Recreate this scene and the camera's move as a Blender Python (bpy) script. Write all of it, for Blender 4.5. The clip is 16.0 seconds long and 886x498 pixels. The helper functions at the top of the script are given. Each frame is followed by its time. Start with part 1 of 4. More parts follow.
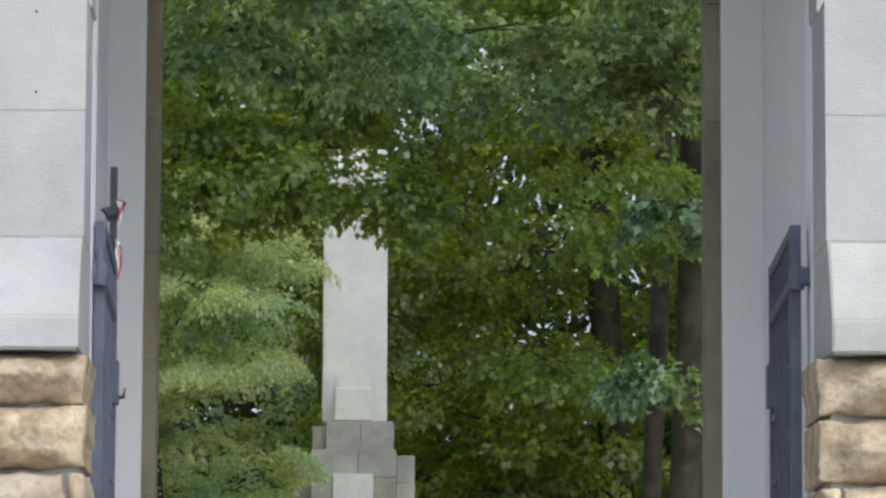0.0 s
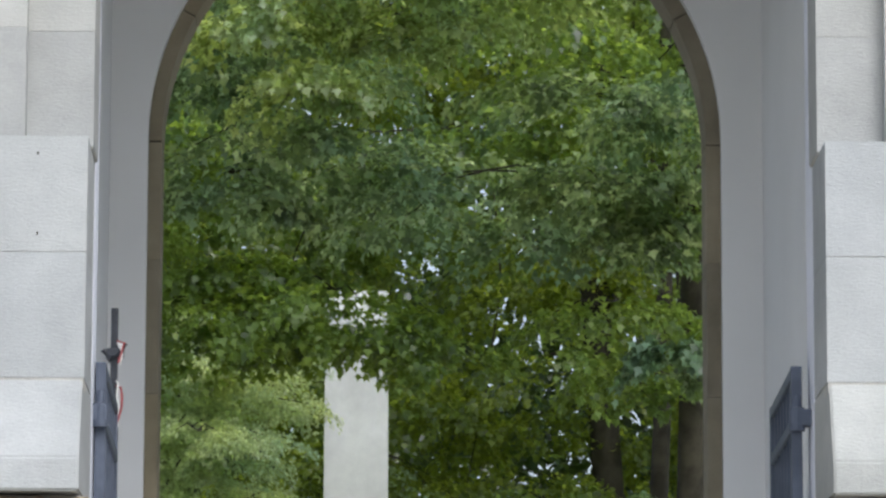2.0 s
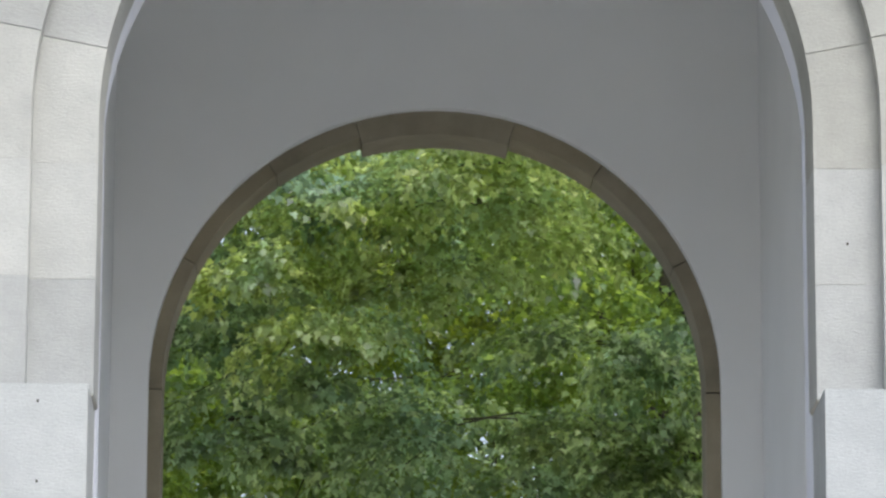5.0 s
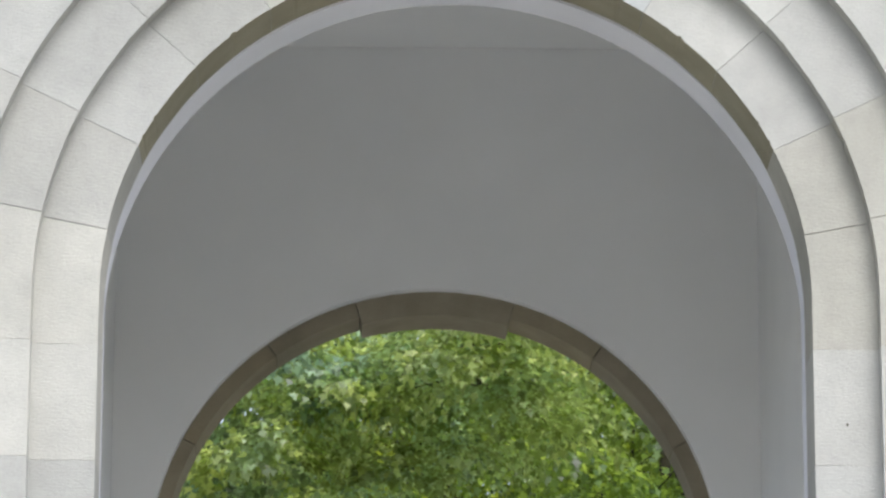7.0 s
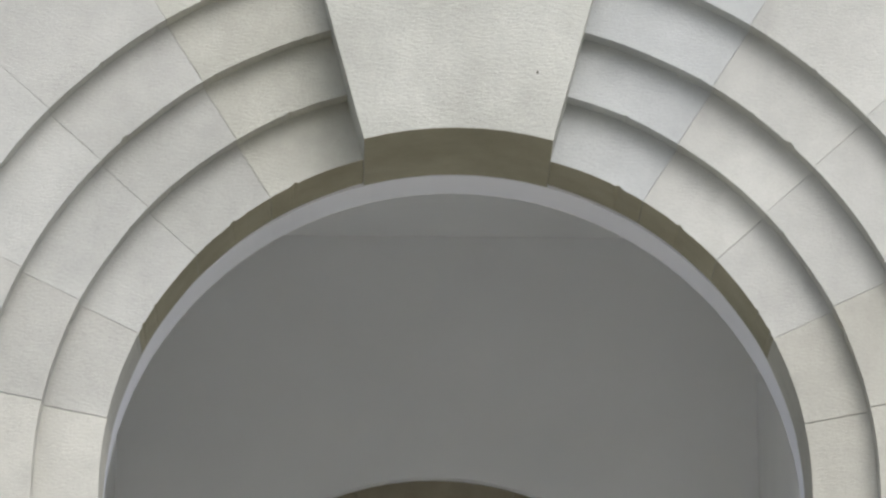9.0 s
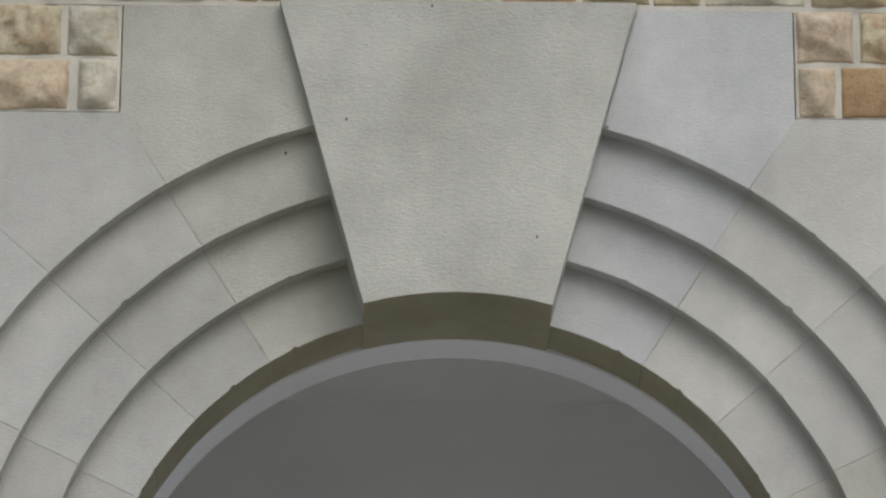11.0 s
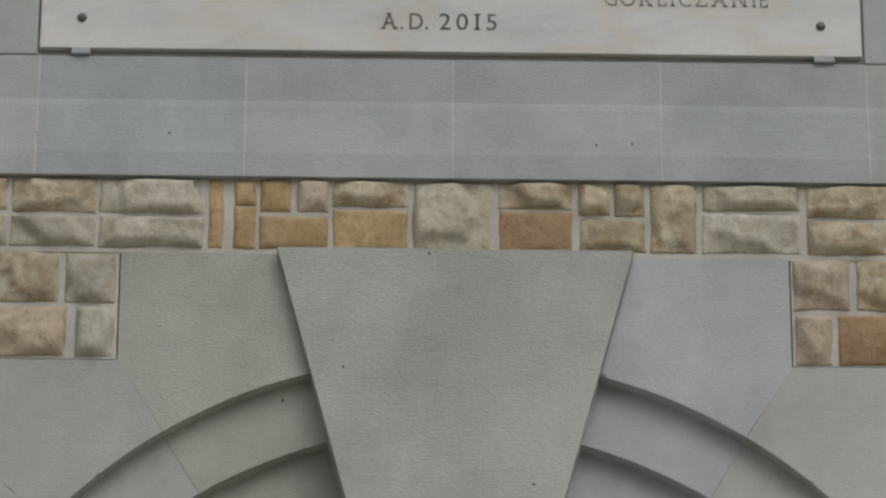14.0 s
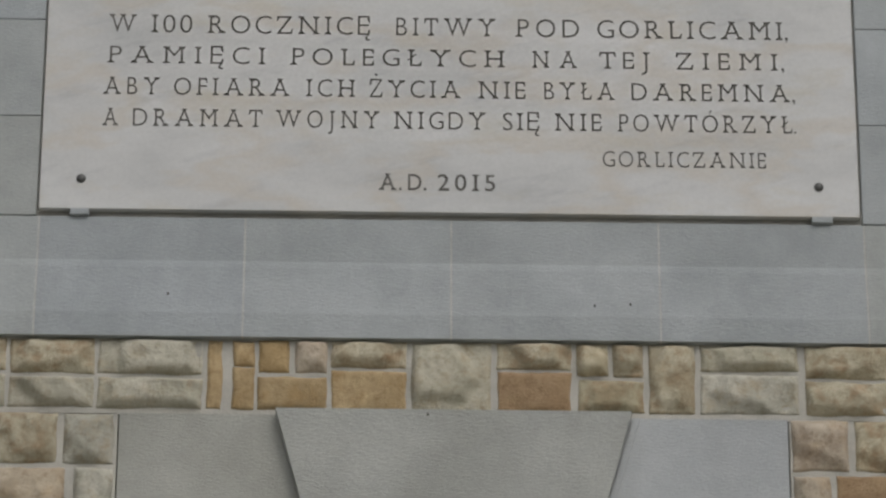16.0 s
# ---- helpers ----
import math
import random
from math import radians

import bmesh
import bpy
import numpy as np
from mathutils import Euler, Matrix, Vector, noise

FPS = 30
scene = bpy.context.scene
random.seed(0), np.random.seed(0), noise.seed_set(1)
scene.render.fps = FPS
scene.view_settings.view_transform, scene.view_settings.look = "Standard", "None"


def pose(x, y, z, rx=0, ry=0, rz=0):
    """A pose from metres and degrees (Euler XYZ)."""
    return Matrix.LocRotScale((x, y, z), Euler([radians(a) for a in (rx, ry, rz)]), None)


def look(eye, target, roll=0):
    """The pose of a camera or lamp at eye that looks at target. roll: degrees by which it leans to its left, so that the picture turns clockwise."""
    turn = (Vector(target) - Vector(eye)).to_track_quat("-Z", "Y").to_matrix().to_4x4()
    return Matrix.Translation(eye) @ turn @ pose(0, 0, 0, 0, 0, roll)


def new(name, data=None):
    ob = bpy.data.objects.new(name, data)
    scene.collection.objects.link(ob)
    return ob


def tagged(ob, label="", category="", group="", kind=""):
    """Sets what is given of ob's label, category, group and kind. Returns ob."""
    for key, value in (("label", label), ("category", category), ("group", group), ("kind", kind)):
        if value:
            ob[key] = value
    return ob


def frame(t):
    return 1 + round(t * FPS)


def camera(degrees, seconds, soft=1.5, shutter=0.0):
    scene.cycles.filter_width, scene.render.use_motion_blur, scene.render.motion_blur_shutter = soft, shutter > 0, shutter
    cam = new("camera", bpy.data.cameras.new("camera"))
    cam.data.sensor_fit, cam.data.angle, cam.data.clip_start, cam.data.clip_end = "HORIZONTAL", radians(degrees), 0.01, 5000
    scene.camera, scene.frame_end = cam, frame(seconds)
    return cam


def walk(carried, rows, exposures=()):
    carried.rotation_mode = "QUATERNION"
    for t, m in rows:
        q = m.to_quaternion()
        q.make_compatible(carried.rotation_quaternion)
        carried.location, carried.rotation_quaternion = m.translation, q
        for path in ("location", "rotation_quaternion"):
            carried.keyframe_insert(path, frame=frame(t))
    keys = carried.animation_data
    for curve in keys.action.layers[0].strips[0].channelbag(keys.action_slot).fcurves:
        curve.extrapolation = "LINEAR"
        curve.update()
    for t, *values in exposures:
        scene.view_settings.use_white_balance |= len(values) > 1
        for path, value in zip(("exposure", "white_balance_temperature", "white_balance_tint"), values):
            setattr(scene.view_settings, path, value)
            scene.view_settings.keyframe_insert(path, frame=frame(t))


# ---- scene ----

# ---------------------------------------------------------------- camera
# A tripod in front of the gateway; the camera tilts up from the gate to the plaque.
cam = camera(12.01, 16.0, soft=2.5)
EYE = (0.0, -16.4, 1.6)
TILTS = [
    (0.0, -1.107, 7.300, -0.215), (0.5, -1.096, 7.816, -0.213), (1.0, -1.086, 8.242, -0.210),
    (1.5, -1.094, 8.679, -0.206), (2.0, -1.094, 9.222, -0.205), (2.5, -1.097, 9.817, -0.202),
    (3.0, -1.102, 10.354, -0.200), (3.5, -1.105, 11.018, -0.195), (4.0, -1.099, 11.549, -0.195),
    (6.5, -1.096, 14.382, -0.198), (7.0, -1.099, 15.048, -0.200), (7.5, -1.108, 15.740, -0.200),
    (8.0, -1.104, 16.449, -0.201), (8.5, -1.098, 17.070, -0.198), (9.0, -1.098, 17.614, -0.197),
    (9.5, -1.103, 18.122, -0.195), (12.0, -1.114, 20.891, -0.197), (12.5, -1.132, 21.328, -0.200),
    (13.0, -1.143, 21.872, -0.203), (13.5, -1.149, 22.507, -0.203), (14.0, -1.153, 23.217, -0.202),
    (14.5, -1.167, 23.912, -0.196), (15.0, -1.169, 24.430, -0.192), (15.5, -1.168, 24.872, -0.189),
    (16.0, -1.169, 25.402, -0.187),
]
EXPOSURES = [(0.0, 0.50, 6000, 10), (4.0, 0.62, 6000, 10), (7.0, 0.80, 6200, 10), (8.0, 0.76, 6250, 10), (9.5, 0.42, 6380, 10),
             (12.0, -0.30, 6400, 10), (13.0, -0.45, 6400, 10), (16.0, -0.60, 6350, 10)]
walk(cam, [(t, pose(*EYE, 90 + tilt, roll, yaw)) for t, yaw, tilt, roll in TILTS], EXPOSURES)

# ---------------------------------------------------------------- sky and sun (bright overcast)
SUN_EL, SUN_AZ = 48.0, 158.0        # high and hazy, in front of the gate
world = bpy.data.worlds.new("sky")
scene.world = world
world.use_nodes = True
wn = world.node_tree.nodes
wl = world.node_tree.links
sky = wn.new("ShaderNodeTexSky")
sky.sky_type = "NISHITA"
sky.sun_disc = False
sky.sun_elevation, sky.sun_rotation = radians(SUN_EL), radians(SUN_AZ)
sky.air_density, sky.dust_density, sky.ozone_density = 1.0, 4.0, 1.0
hsv = wn.new("ShaderNodeHueSaturation")
hsv.inputs["Saturation"].default_value = 0.5
wl.new(sky.outputs["Color"], hsv.inputs["Color"])
wl.new(hsv.outputs["Color"], wn["Background"].inputs["Color"])
wn["Background"].inputs["Strength"].default_value = 0.145
sun = new("sun", bpy.data.lights.new("sun", "SUN"))
sun.data.energy, sun.data.angle, sun.data.color = 1.0, radians(50), (1.0, 0.98, 0.94)
a, e = radians(SUN_AZ), radians(SUN_EL)
sun.matrix_world = look((0, 0, 40), (-math.sin(a) * math.cos(e), -math.cos(a) * math.cos(e), 40 - math.sin(e)))


# ---------------------------------------------------------------- materials
def mat_base(name, rough=0.85):
    m = bpy.data.materials.new(name)
    m.use_nodes = True
    b = m.node_tree.nodes["Principled BSDF"]
    b.inputs["Roughness"].default_value = rough
    b.inputs["Specular IOR Level"].default_value = 0.25
    return m, m.node_tree.nodes, m.node_tree.links, b


def noise_node(n, l, vec, scale, detail=4.0, rough=0.55):
    t = n.new("ShaderNodeTexNoise")
    t.inputs["Scale"].default_value, t.inputs["Detail"].default_value, t.inputs["Roughness"].default_value = scale, detail, rough
    l.new(vec, t.inputs["Vector"])
    return t.outputs["Fac"]


def ramp(n, l, fac, stops):
    r = n.new("ShaderNodeValToRGB")
    while len(r.color_ramp.elements) < len(stops):
        r.color_ramp.elements.new(0.5)
    for el, (p, c) in zip(r.color_ramp.elements, stops):
        el.position, el.color = p, (*c, 1)
    l.new(fac, r.inputs["Fac"])
    return r.outputs["Color"]


def mixed(n, l, kind, fac, a, b):
    m = n.new("ShaderNodeMix")
    m.data_type, m.blend_type = "RGBA", kind
    for sock, v in ((m.inputs["Factor"], fac), (m.inputs["A"], a), (m.inputs["B"], b)):
        if isinstance(v, (int, float)):
            sock.default_value = v
        elif isinstance(v, tuple):
            sock.default_value = (*v, 1)
        else:
            l.new(v, sock)
    return m.outputs["Result"]


def stretched(n, l, vec, sx, sy, sz):
    m = n.new("ShaderNodeMapping")
    m.inputs["Scale"].default_value = (sx, sy, sz)
    l.new(vec, m.inputs["Vector"])
    return m.outputs["Vector"]


def stone_mat(name, dark, light, tool=0.25, spread=0.16, rough=0.9, blotch=1.6, relief=0.4, stain=(0.45, 0.42, 0.36), patch=None, grit=0.007):
    """Dressed or broken stone: tone by piece, blotches, fine grain and tooling marks."""
    m, n, l, b = mat_base(name, rough)
    pos = n.new("ShaderNodeNewGeometry").outputs["Position"]
    info = n.new("ShaderNodeObjectInfo").outputs["Random"]
    base = ramp(n, l, noise_node(n, l, pos, blotch, 5), [(0.37, dark), (0.63, light)])
    grain = noise_node(n, l, pos, 75, 4, 0.7)
    mottle = noise_node(n, l, pos, 9, 5, 0.65)
    tone = n.new("ShaderNodeMapRange")
    tone.inputs["To Min"].default_value, tone.inputs["To Max"].default_value = 1 - spread, 1 + spread
    l.new(info, tone.inputs["Value"])
    hs = n.new("ShaderNodeHueSaturation")
    l.new(base, hs.inputs["Color"])
    l.new(tone.outputs["Result"], hs.inputs["Value"])
    hue = n.new("ShaderNodeMath")
    hue.operation = "FRACT"
    sc = n.new("ShaderNodeMath")
    sc.operation = "MULTIPLY"
    sc.inputs[1].default_value = 17.3
    l.new(info, sc.inputs[0])
    l.new(sc.outputs[0], hue.inputs[0])
    toned = mixed(n, l, "MULTIPLY", 1.0, hs.outputs["Color"], ramp(n, l, hue.outputs[0], [(0.0, (0.965, 0.98, 0.985)), (0.55, (0.98, 0.985, 0.97)), (1.0, (0.99, 0.975, 0.90))]))
    col = mixed(n, l, "MULTIPLY", 0.5 if patch else 0.25, toned, ramp(n, l, grain, [(0.3, (0.72, 0.72, 0.72)), (0.7, (1, 1, 1))]))
    if patch:
        spots = noise_node(n, l, pos, 11, 6, 0.65)
        col = mixed(n, l, "MIX", ramp(n, l, spots, [(0.5, (0, 0, 0)), (0.68, (0.75, 0.75, 0.75))]), col, patch)
        dirt = noise_node(n, l, pos, 26, 5, 0.7)
        col = mixed(n, l, "MULTIPLY", ramp(n, l, dirt, [(0.5, (0, 0, 0)), (0.72, (0.6, 0.6, 0.6))]), col, (0.5, 0.42, 0.33))
    col = mixed(n, l, "MULTIPLY", 0.35, col, ramp(n, l, mottle, [(0.3, (0.76, 0.76, 0.77)), (0.6, (1, 1, 1))]))
    streak = noise_node(n, l, stretched(n, l, pos, 5.0, 5.0, 0.7), 1.0, 4)
    col = mixed(n, l, "MULTIPLY", ramp(n, l, streak, [(0.5, (0, 0, 0)), (0.8, (0.13, 0.13, 0.13))]), col, stain)
    l.new(col, b.inputs["Base Color"])
    marks = noise_node(n, l, stretched(n, l, pos, 38, 38, 125), 1.0, 2)
    h = n.new("ShaderNodeMath")
    h.operation = "MULTIPLY_ADD"
    l.new(marks, h.inputs[0])
    h.inputs[1].default_value = tool * 4
    l.new(grain, h.inputs[2])
    bump = n.new("ShaderNodeBump")
    bump.inputs["Strength"].default_value, bump.inputs["Distance"].default_value = relief, 0.012 if patch else grit
    l.new(h.outputs[0], bump.inputs["Height"])
    l.new(bump.outputs["Normal"], b.inputs["Normal"])
    return m


def plain_mat(name, col, rough=0.6, metal=0.0, var=0.15, scale=6.0, bump_d=0.002):
    m, n, l, b = mat_base(name, rough)
    b.inputs["Metallic"].default_value = metal
    pos = n.new("ShaderNodeNewGeometry").outputs["Position"]
    f = noise_node(n, l, pos, scale, 5)
    lo, hi = tuple(c * (1 - var) for c in col), tuple(min(1, c * (1 + var)) for c in col)
    l.new(ramp(n, l, f, [(0.3, lo), (0.7, hi)]), b.inputs["Base Color"])
    bump = n.new("ShaderNodeBump")
    bump.inputs["Strength"].default_value, bump.inputs["Distance"].default_value = 0.4, bump_d
    l.new(noise_node(n, l, pos, 70, 3), bump.inputs["Height"])
    l.new(bump.outputs["Normal"], b.inputs["Normal"])
    return m


def leaf_mat(name, stops, through_col, amount=0.4):
    m, n, l, b = mat_base(name, 0.36)
    b.inputs["Specular IOR Level"].default_value = 0.75
    rnd = n.new("ShaderNodeNewGeometry").outputs["Random Per Island"]
    pos = n.new("ShaderNodeNewGeometry").outputs["Position"]
    col = ramp(n, l, rnd, stops)
    shift = ramp(n, l, noise_node(n, l, pos, 0.9, 2), [(0.36, (0.74, 0.88, 0.98)), (0.64, (1.30, 1.20, 0.85))])
    col = mixed(n, l, "MULTIPLY", 1.0, col, shift)
    l.new(col, b.inputs["Base Color"])
    tr = n.new("ShaderNodeBsdfTranslucent")
    l.new(mixed(n, l, "MULTIPLY", 1.0, mixed(n, l, "MIX", 0.5, col, through_col), (2.4, 2.35, 1.8)), tr.inputs["Color"])
    mx = n.new("ShaderNodeMixShader")
    mx.inputs["Fac"].default_value = amount
    l.new(b.outputs["BSDF"], mx.inputs[1])
    l.new(tr.outputs["BSDF"], mx.inputs[2])
    l.new(mx.outputs["Shader"], n["Material Output"].inputs["Surface"])
    return m


M_ASHLAR = stone_mat("pale dressed sandstone", (0.376, 0.376, 0.358), (0.463, 0.462, 0.441), spread=0.08, blotch=1.2)
M_ASHLAR_SAWN = stone_mat("pale sawn sandstone", (0.376, 0.376, 0.358), (0.463, 0.462, 0.441), spread=0.08, blotch=1.2, relief=0.0)
M_ASHLAR_COOL = stone_mat("bluish dressed sandstone", (0.385, 0.396, 0.396), (0.464, 0.475, 0.475), spread=0.03, blotch=1.4)
M_ASHLAR_WARM = stone_mat("greyish buff dressed sandstone", (0.370, 0.370, 0.338), (0.456, 0.456, 0.421), spread=0.03, blotch=1.6, grit=0.014)
M_FRIEZE = stone_mat("grey dressed sandstone", (0.357, 0.377, 0.380), (0.430, 0.450, 0.456), spread=0.06, blotch=2.0)
M_ROCK = [
    stone_mat("buff rock-faced sandstone", (0.405, 0.339, 0.233), (0.616, 0.568, 0.431), tool=0, spread=0.12, blotch=7, patch=(0.352, 0.238, 0.136), relief=0.7, stain=(0.484, 0.370, 0.246)),
    stone_mat("ochre sandstone", (0.396, 0.286, 0.154), (0.546, 0.414, 0.238), tool=0, spread=0.12, blotch=5, patch=(0.387, 0.264, 0.123), relief=0.7, stain=(0.440, 0.308, 0.176)),
    stone_mat("rusty brown sandstone", (0.326, 0.216, 0.119), (0.440, 0.308, 0.185), tool=0, spread=0.1, blotch=4, patch=(0.370, 0.264, 0.150), relief=0.7),
    stone_mat("grey rock-faced sandstone", (0.440, 0.418, 0.339), (0.607, 0.581, 0.493), tool=0, spread=0.1, blotch=5, patch=(0.440, 0.370, 0.255), relief=0.7),
    stone_mat("weathered ochre-buff sandstone", (0.39, 0.31, 0.215), (0.63, 0.54, 0.41), tool=0, spread=0.12, blotch=9, patch=(0.42, 0.285, 0.17), relief=0.8, stain=(0.55, 0.42, 0.28)),
    stone_mat("pinkish sandstone", (0.458, 0.370, 0.282), (0.607, 0.528, 0.422), tool=0, spread=0.1, blotch=5, patch=(0.484, 0.387, 0.264), relief=0.7),
]
M_MORTAR = stone_mat("pale mortar", (0.449, 0.434, 0.403), (0.542, 0.526, 0.488), tool=0, spread=0.0, blotch=6, relief=0.6)
M_PLASTER = plain_mat("pale grey painted plaster", (0.815, 0.825, 0.835), 0.85, var=0.03, scale=1.2)
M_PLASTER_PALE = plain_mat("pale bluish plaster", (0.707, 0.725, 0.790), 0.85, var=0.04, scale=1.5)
M_BROWN = stone_mat("brown weathered sandstone", (0.265, 0.232, 0.168), (0.365, 0.322, 0.243), spread=0.1)
M_SOFFIT = stone_mat("olive-brown sandstone", (0.255, 0.237, 0.175), (0.34, 0.317, 0.242), spread=0.05)
M_IRON = plain_mat("blue-grey painted iron", (0.085, 0.10, 0.135), 0.5, var=0.2, scale=9)
M_DARKIRON = plain_mat("dark forged iron", (0.05, 0.055, 0.065), 0.5, 0.3, var=0.3, scale=20)
M_RIBBON_W = plain_mat("white ribbon", (0.7, 0.7, 0.68), 0.6)
M_RIBBON_R = plain_mat("faded red ribbon", (0.36, 0.10, 0.10), 0.6)
M_MONUMENT = stone_mat("white washed stone", (0.68, 0.68, 0.65), (0.82, 0.82, 0.79), spread=0.03, blotch=0.8)
M_PLINTH = stone_mat("weathered grey stone", (0.338, 0.338, 0.299), (0.520, 0.507, 0.455), spread=0.08, blotch=2)
M_GROUND = plain_mat("short grass and earth", (0.135, 0.128, 0.09), 0.95, var=0.35, scale=1.2, bump_d=0.02)
M_PAVING_BOUNCE = plain_mat("stone paving kept pale for bounce light", (0.50, 0.48, 0.43), 0.9, var=0.12, scale=3)
# for unseen added ground sheets, pale so that they bounce light into the gate
M_GRAVEL_BOUNCE = plain_mat("gravel kept pale for bounce light", (0.46, 0.44, 0.38), 0.95, var=0.2, scale=8, bump_d=0.01)
M_BARK = stone_mat("dark bark", (0.030, 0.027, 0.018), (0.068, 0.061, 0.042), tool=0.4, spread=0.1, blotch=6, relief=0.7)
M_ROOF = plain_mat("dark roof sheet", (0.12, 0.12, 0.12), 0.6)


def marble_mat():
    m, n, l, b = mat_base("veined white marble", 0.35)
    pos = n.new("ShaderNodeNewGeometry").outputs["Position"]
    turn = n.new("ShaderNodeMapping")
    turn.inputs["Rotation"].default_value = (0, radians(38), 0)
    turn.inputs["Scale"].default_value = (0.8, 1.0, 1.9)
    l.new(pos, turn.inputs["Vector"])
    cloud = noise_node(n, l, turn.outputs["Vector"], 1.6, 7, 0.6)
    col = ramp(n, l, cloud, [(0.3, (0.46, 0.465, 0.455)), (0.5, (0.545, 0.545, 0.53)), (0.7, (0.60, 0.60, 0.585))])
    vein = noise_node(n, l, turn.outputs["Vector"], 1.0, 5)
    col = mixed(n, l, "MIX", ramp(n, l, vein, [(0.44, (0, 0, 0)), (0.5, (0.42, 0.42, 0.42)), (0.54, (0, 0, 0))]), col, (0.52, 0.455, 0.36))
    warm = noise_node(n, l, turn.outputs["Vector"], 2.7, 5, 0.6)
    col = mixed(n, l, "MIX", ramp(n, l, warm, [(0.56, (0, 0, 0)), (0.72, (0.5, 0.5, 0.5))]), col, (0.50, 0.455, 0.35))
    grey = noise_node(n, l, stretched(n, l, turn.outputs["Vector"], 1, 1, 2.6), 3.1, 6, 0.65)
    col = mixed(n, l, "MULTIPLY", ramp(n, l, grey, [(0.55, (0, 0, 0)), (0.7, (0.4, 0.4, 0.4))]), col, (0.72, 0.73, 0.76))
    fine = noise_node(n, l, pos, 60, 4, 0.7)
    col = mixed(n, l, "MULTIPLY", 0.2, col, ramp(n, l, fine, [(0.35, (0.7, 0.7, 0.7)), (0.65, (1, 1, 1))]))
    l.new(col, b.inputs["Base Color"])
    return m


M_MARBLE = marble_mat()
M_LETTER = plain_mat("dark engraved letters", (0.115, 0.11, 0.10), 0.8, var=0.4, scale=30)
M_STEEL = plain_mat("dull grey steel", (0.10, 0.10, 0.095), 0.5, 0.5)


# ---------------------------------------------------------------- mesh helpers
def part(name, bm, material, parent=None, label="", smooth=False):
    me = bpy.data.meshes.new(name)
    bmesh.ops.recalc_face_normals(bm, faces=bm.faces)
    if smooth:
        for f in bm.faces:
            f.smooth = True
    bm.to_mesh(me)
    bm.free()
    me.materials.append(material)
    ob = new(name, me)
    ob.parent = parent
    if label:
        ob["label"] = label
    return ob


def box(bm, x0, x1, y0, y1, z0, z1, bevel=0.0):
    c = bmesh.ops.create_cube(bm, size=1)
    bmesh.ops.transform(bm, verts=c["verts"], matrix=Matrix.LocRotScale(
        ((x0 + x1) / 2, (y0 + y1) / 2, (z0 + z1) / 2), None, (abs(x1 - x0), abs(y1 - y0), abs(z1 - z0))))
    if bevel:
        es = list({ed for v in c["verts"] for ed in v.link_edges})
        bmesh.ops.bevel(bm, geom=es, offset=bevel, segments=2, affect="EDGES", profile=0.6)
    return bm


def boxed(*a, **k):
    return box(bmesh.new(), *a, **k)


def prism(bm, pts, y0, y1):
    """A closed prism from an outline in x and z, between two depths."""
    f = [bm.verts.new((x, y0, z)) for x, z in pts]
    g = [bm.verts.new((x, y1, z)) for x, z in pts]
    bm.faces.new(f)
    bm.faces.new(g[::-1])
    for i in range(len(pts)):
        j = (i + 1) % len(pts)
        bm.faces.new((f[i], g[i], g[j], f[j]))
    return bm


def upright(bm, pts, z0, z1):
    """A closed prism from an outline in x and y, between two heights."""
    f = [bm.verts.new((x, y, z0)) for x, y in pts]
    g = [bm.verts.new((x, y, z1)) for x, y in pts]
    bm.faces.new(f)
    bm.faces.new(g[::-1])
    for i in range(len(pts)):
        j = (i + 1) % len(pts)
        bm.faces.new((f[i], g[i], g[j], f[j]))
    return bm


def tube(bm, pts, radii, sides=8):
    """A tapered tube along points."""
    rings = []
    for i, p in enumerate(pts):
        d = (Vector(pts[min(i + 1, len(pts) - 1)]) - Vector(pts[max(i - 1, 0)])).normalized()
        s = d.orthogonal().normalized() if abs(d.z) < 0.9 else Vector((1, 0, 0)).cross(d).normalized()
        u = d.cross(s)
        rings.append([bm.verts.new(Vector(p) + radii[i] * (s * math.cos(q) + u * math.sin(q)))
                      for q in (2 * math.pi * k / sides for k in range(sides))])
    for a_, b_ in zip(rings, rings[1:]):
        for k in range(sides):
            bm.faces.new((a_[k], a_[(k + 1) % sides], b_[(k + 1) % sides], b_[k]))
    bm.faces.new(rings[0][::-1])
    bm.faces.new(rings[-1])
    return bm


